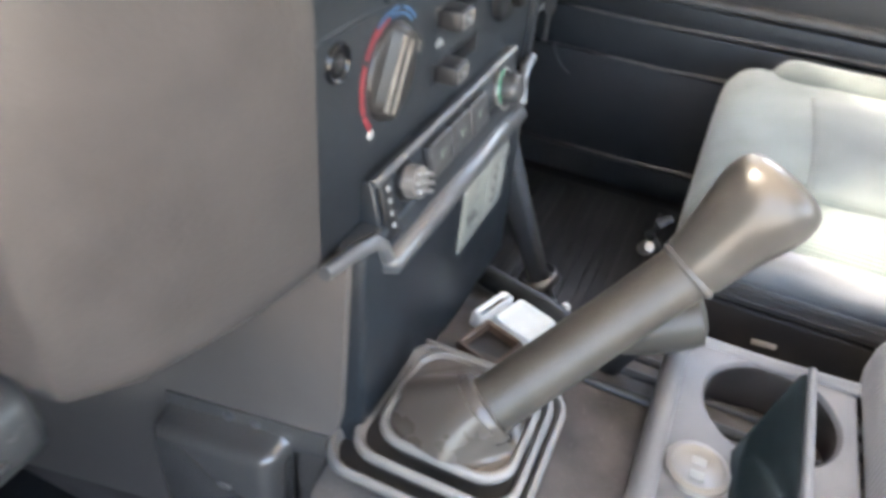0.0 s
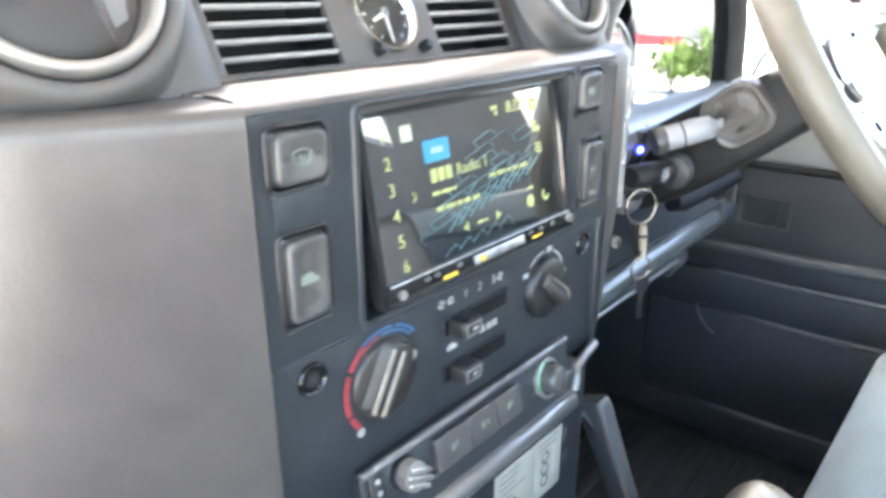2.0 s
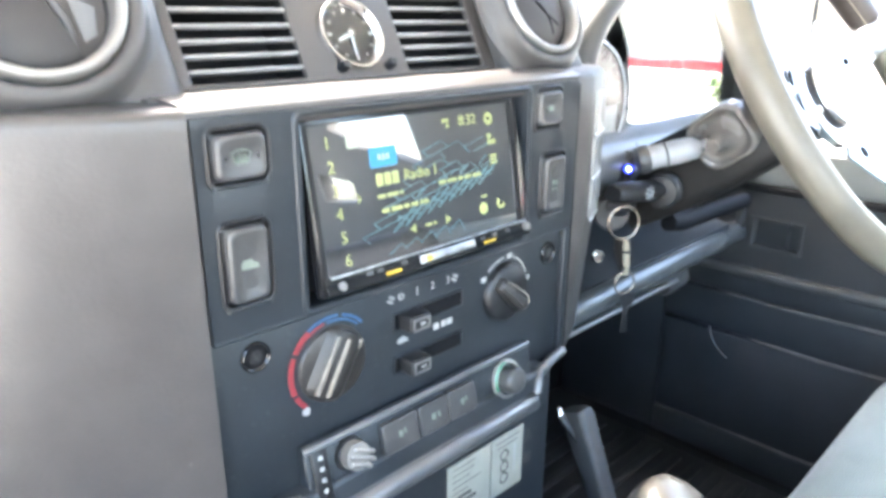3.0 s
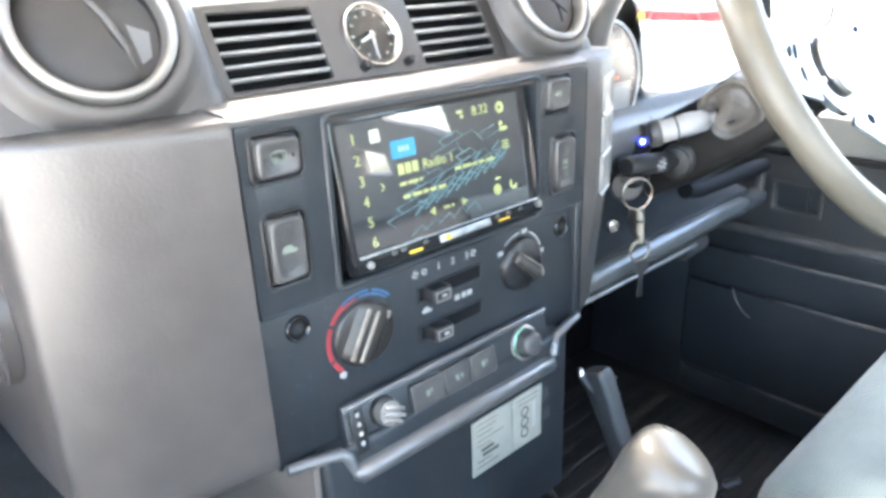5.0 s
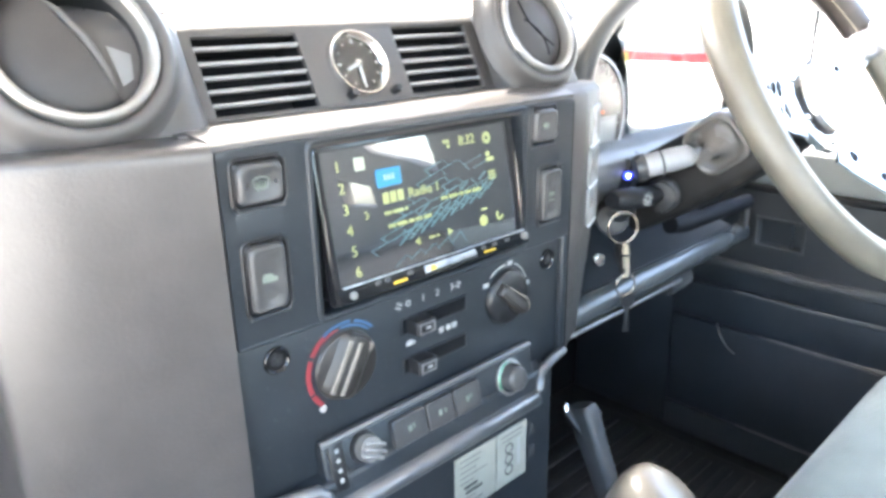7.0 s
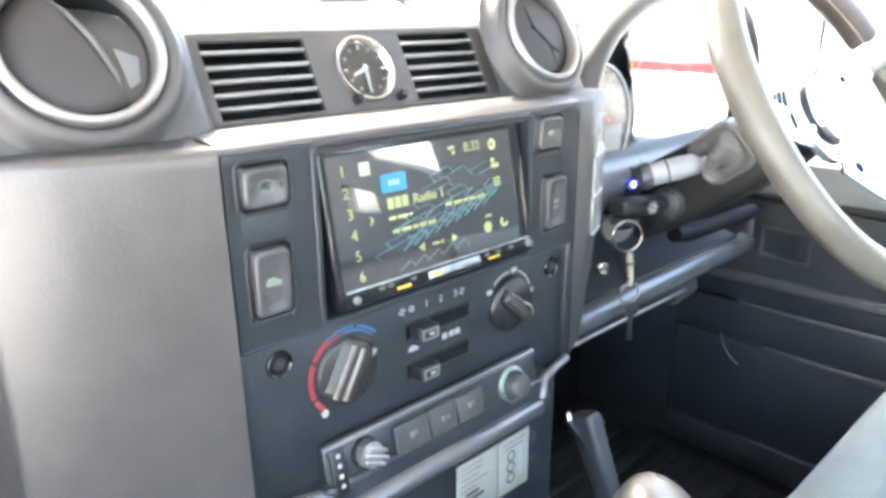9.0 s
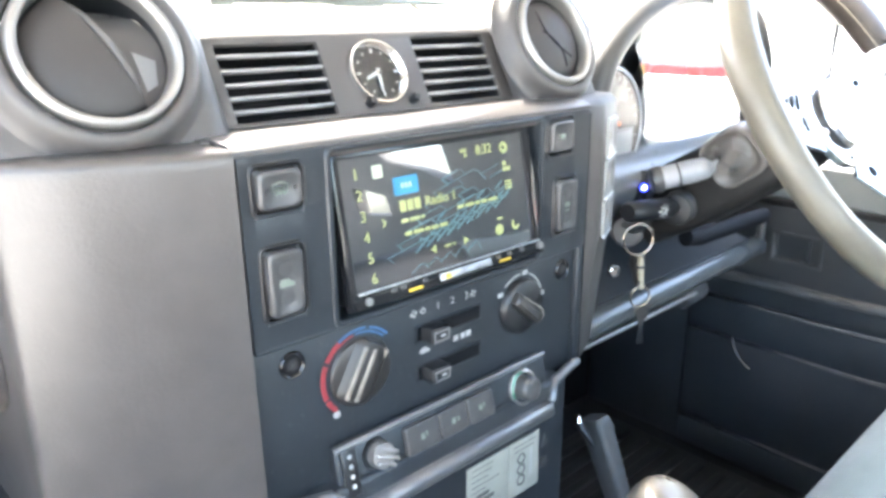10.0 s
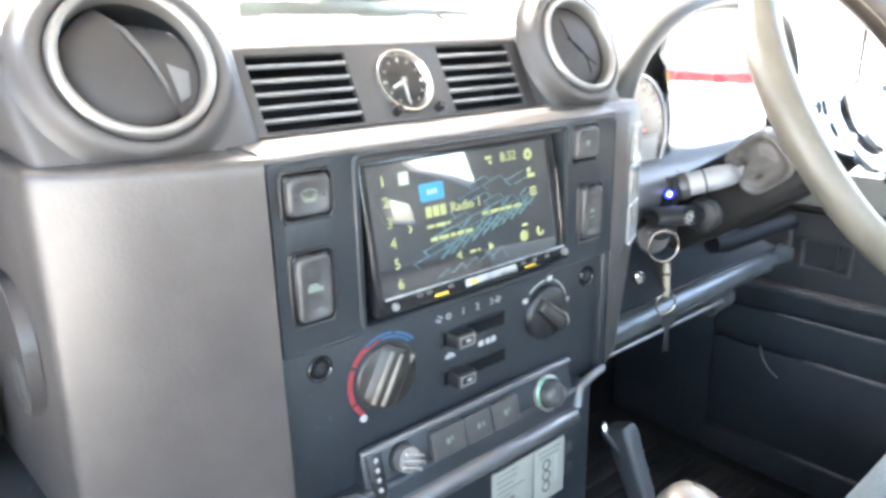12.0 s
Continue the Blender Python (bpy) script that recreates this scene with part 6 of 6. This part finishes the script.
def soft_box(c, s, bev, seg, M=EYE4, puff=0.0):
    bm = box(c, s, bev, seg=seg)
    bmesh.ops.subdivide_edges(bm, edges=[e for e in bm.edges if e.calc_length() > 0.06], cuts=6, use_grid_fill=True)
    for v in bm.verts:
        q = Vector(((v.co.x - c[0]) / s[0] * 2, (v.co.y - c[1]) / s[1] * 2, (v.co.z - c[2]) / s[2] * 2))
        if q.z > 0:
            v.co.z += puff * (1 - q.x ** 2) * (1 - q.y ** 2) + 0.004 * noise.noise(v.co * 9)
    bm.transform(M)
    return bm


def seat(cx, label):
    s = thing("seat", (cx, -0.4, 0.17), label, "seat", "front seats")
    part("base", box((cx, -0.40, 0.27), (0.40, 0.46, 0.20), 0.01), BLACK, s, "black seat box")
    part("cushion", soft_box((cx, -0.40, 0.425), (0.43, 0.50, 0.11), 0.038, 4, puff=0.018), SEATM, s, "grey-green cloth cushion")
    for k in range(3):
        part("cushion_panel", soft_box((cx - 0.01, -0.304 - 0.12 * k, 0.4790), (0.26, 0.114, 0.03), 0.012, 3, puff=0.006), SEATDARK, s, "stained darker cloth panel")
    part("side_bolster", soft_box((cx + 0.185, -0.425, 0.467), (0.070, 0.45, 0.062), 0.030, 4, puff=0.004), SEATM, s, "raised grey-green side bolster")
    part("side_piping", tube([(cx - 0.213, -0.17, 0.40), (cx - 0.2165, -0.19, 0.452), (cx - 0.2165, -0.40, 0.455), (cx - 0.2165, -0.62, 0.455)], 0.020, 12), ROLLM, s, "light grey vinyl side roll")
    part("vinyl_band", box((cx - 0.2225, -0.41, 0.4255), (0.012, 0.44, 0.026), 0.004), BANDM, s, "brown-grey vinyl band")
    for z in (0.4210, 0.4300):
        part("piping", tube([(cx - 0.2290, -0.20, z), (cx - 0.2292, -0.40, z), (cx - 0.2290, -0.62, z)], 0.0013, 6), VALANCE, s, "dark seam piping")
    part("latch_lever", tube([(cx - 0.195, -0.165, 0.395), (cx - 0.205, -0.140, 0.425), (cx - 0.212, -0.128, 0.446), (cx - 0.210, -0.132, 0.460), (cx - 0.206, -0.142, 0.468)], [0.008, 0.008, 0.007, 0.006, 0.004], 10, flat=0.7), BLACK, s, "black latch lever")
    part("latch_tip", lathe([(0.0, 0.0), (0.006, 0.001), (0.007, 0.008), (0.005, 0.014), (0, 0.015)], axis_frame((cx - 0.217, -0.125, 0.432), (-0.5, -0.4, 0.7)), 14), DULLM, s, "bright metal latch tip")
    part("valance", box((cx - 0.2165, -0.40, 0.355), (0.008, 0.47, 0.10), 0.003), VALANCE, s, "dark brown vinyl side panel")
    M = Matrix.Translation((cx, -0.62, 0.47)) @ Matrix.Rotation(radians(14), 4, "X")
    part("backrest", soft_box((0, -0.06, 0.125), (0.42, 0.11, 0.29), 0.04, 4, M), DOORM, s)
    return s


def tag():
    t = thing("paper_tag", (0.212, -0.222, 0.37), "small beige paper tag on the seat box", "tag")
    M = plane_frame((0.1988, -0.2563, 0.3735), (0, -0.99, 0.1), (0, 0.1, 0.99))
    part("paper", box((0, 0, 0), (0.022, 0.006, 0.001), 0.0002, M), TAGM, t)
    return t


tag()
seat(0.42, "driver's seat in faded grey-green cloth with pale side roll")

# ---- outside the cab ----
def outside():
    g = part("ground", box((0, 0, -0.60), (400, 400, 0.02)), CONCRETE)
    tagged(g, "pale sunlit concrete yard around the vehicle", "ground", kind="structure")
    x0, x1, z = 0.050, 0.455, 0.923
    w = thing("windscreen_wiper", (x0, 0.45, z), "grey-green wiper arm and blade resting low on the windscreen", "wiper")
    part("blade", loft([[(x, y, zz) for y, zz in ((0.448, z), (0.446, z + 0.004), (0.448, z + h), (0.458, z + h + 0.002), (0.464, z + 0.003), (0.462, z))] for x, h in ((x0, 0.014), (x0 + 0.006, 0.017), (0.22, 0.017), (0.30, 0.011), (0.41, 0.007), (x1, 0.003))]), BODYG, w)
    part("spine", tube([(0.16, 0.456, z + 0.021), (0.30, 0.456, z + 0.0195), (0.455, 0.456, z + 0.0185)], [0.005, 0.0035, 0.0012], 8), BODYG, w)
    for xa, xb in ((x0, x0 + 0.028), (0.215, 0.295)):
        part("clip", box(((xa + xb) / 2, 0.453, z - 0.001), (xb - xa, 0.012, 0.004), 0.001), BODYG, w)
    part("arm", tube([(0.352, 0.457, z), (0.372, 0.459, z - 0.006), (0.385, 0.461, z - 0.012), (0.392, 0.462, z - 0.013)], [0.003, 0.003, 0.0035, 0.003], 8), BODYG, w)
    return g


outside()


def mirror_arm():
    m = thing("door_mirror_arm", (0.806, 0.14, 0.635), "slim black door mirror arm outside the window", "mirror arm")
    part("post", tube([(0.99, 0.12, 0.80), (0.992, 0.12, 0.87), (0.99, 0.118, 0.93)], 0.005, 8), BLACK, m)
    part("stay", tube([(0.806, 0.14, 0.635), (0.84, 0.135, 0.70), (0.90, 0.125, 0.77), (0.99, 0.12, 0.81)], 0.006, 8), BLACK, m)
    return m


mirror_arm()


def barrier(x0, y0, x1, y1, colour, name, label):
    """A low painted board on feet."""
    b = thing(name, (x0, y0, -0.59), label, "barrier", "yard barriers")
    w = Vector((x1 - x0, y1 - y0, 0))
    M = plane_frame((x0, y0, -0.59), w.normalized(), (0, 0, 1))
    part("board", prism([(0, 0.27), (w.length, 0.25), (w.length, 0.46), (w.length * 0.7, 0.49), (w.length * 0.4, 0.45), (0, 0.50)], -0.03, 0.03, M, 0.015), colour, b)
    for k in (0.15, 0.5, 0.85):
        part("foot", box((w.length * k, 0.11, 0), (0.12, 0.22, 0.3), 0.02, M), RENDERW, b)
    return b


# red board is added in place of a red car reflected in the glass
barrier(15.5, -9.7, 15.5, -6.0, CARRED, "yard_board", "low red board standing in for a red car")
barrier(15.4, -12.2, 15.5, -9.4, YELLOWP, "yard_board", "low ochre painted barrier across the pale yard")


def building():
    b = thing("building", (22, -4.5, -0.59), "long cream rendered building beyond the yard", "building")
    part("wall", box((22, -8.5, 1.2), (0.4, 17, 3.6), 0.02), RENDERW, b)
    part("roof", box((22.4, -8.5, 3.1), (2.0, 17.6, 0.25), 0.05), WALLM, b)
    part("plinth", box((21.78, -8.5, -0.35), (0.1, 16.9, 0.5), 0.02), CONCRETE, b)
    return b


building()


def shrub(x, y, h, seed):
    """A small tree: tapered trunk, limbs and a loose crown of separate leaves."""
    t = thing("tree", (x, y, -0.59), "yellow-green leafy tree at the edge of the yard", "tree", "yard trees")
    rng = random.Random(seed)
    part("trunk", tube([(x, y, -0.6), (x + 0.02 * h, y, -0.6 + 0.3 * h), (x + 0.01 * h, y + 0.03 * h, -0.6 + h * 0.55)], [0.035 * h, 0.026 * h, 0.018 * h], 9), BARKM, t)
    tips = []
    for k in range(9):
        a, e = rng.uniform(0, 6.28), rng.uniform(0.3, 1.2)
        ln = h * rng.uniform(0.28, 0.45)
        b = Vector((x, y, -0.6 + h * rng.uniform(0.2, 0.55)))
        q = b + ln * Vector((math.cos(a) * math.cos(e), math.sin(a) * math.cos(e), math.sin(e)))
        part("limb", tube([b, b.lerp(q, 0.5) + Vector((0, 0, 0.02 * h)), q], [0.013 * h, 0.008 * h, 0.003 * h], 6), BARKM, t)
        tips += [b.lerp(q, f) for f in (0.55, 0.8, 1.0)]
    verts, faces = [], []
    for k in range(1500):
        c = rng.choice(tips) + Vector((rng.gauss(0, 0.12 * h), rng.gauss(0, 0.12 * h), rng.gauss(0, 0.10 * h)))
        s = rng.uniform(0.022, 0.042) * min(2.4, h + 0.6)
        R = Euler((rng.uniform(0, 6.28), rng.uniform(0, 6.28), rng.uniform(0, 6.28))).to_matrix()
        i = len(verts)
        verts += [tuple(c + R @ Vector(v) * s) for v in ((-1, 0, 0), (0, -0.45, 0.1), (1, 0, 0), (0, 0.45, 0.1))]
        faces.append((i, i + 1, i + 2, i + 3))
    me = bpy.data.meshes.new("crown")
    me.from_pydata(verts, [], faces)
    me.materials.append(LEAFM)
    ob = new("crown", me)
    ob.parent = t
    ob.matrix_parent_inverse = PLACED[t.name].inverted()
    tagged(ob, "loose crown of yellow-green leaves", kind="stuff")
    return t


shrub(18.0, -13.6, 2.4, 3)
shrub(10.2, -3.25, 0.95, 5)
shrub(10.0, -3.85, 0.85, 8)
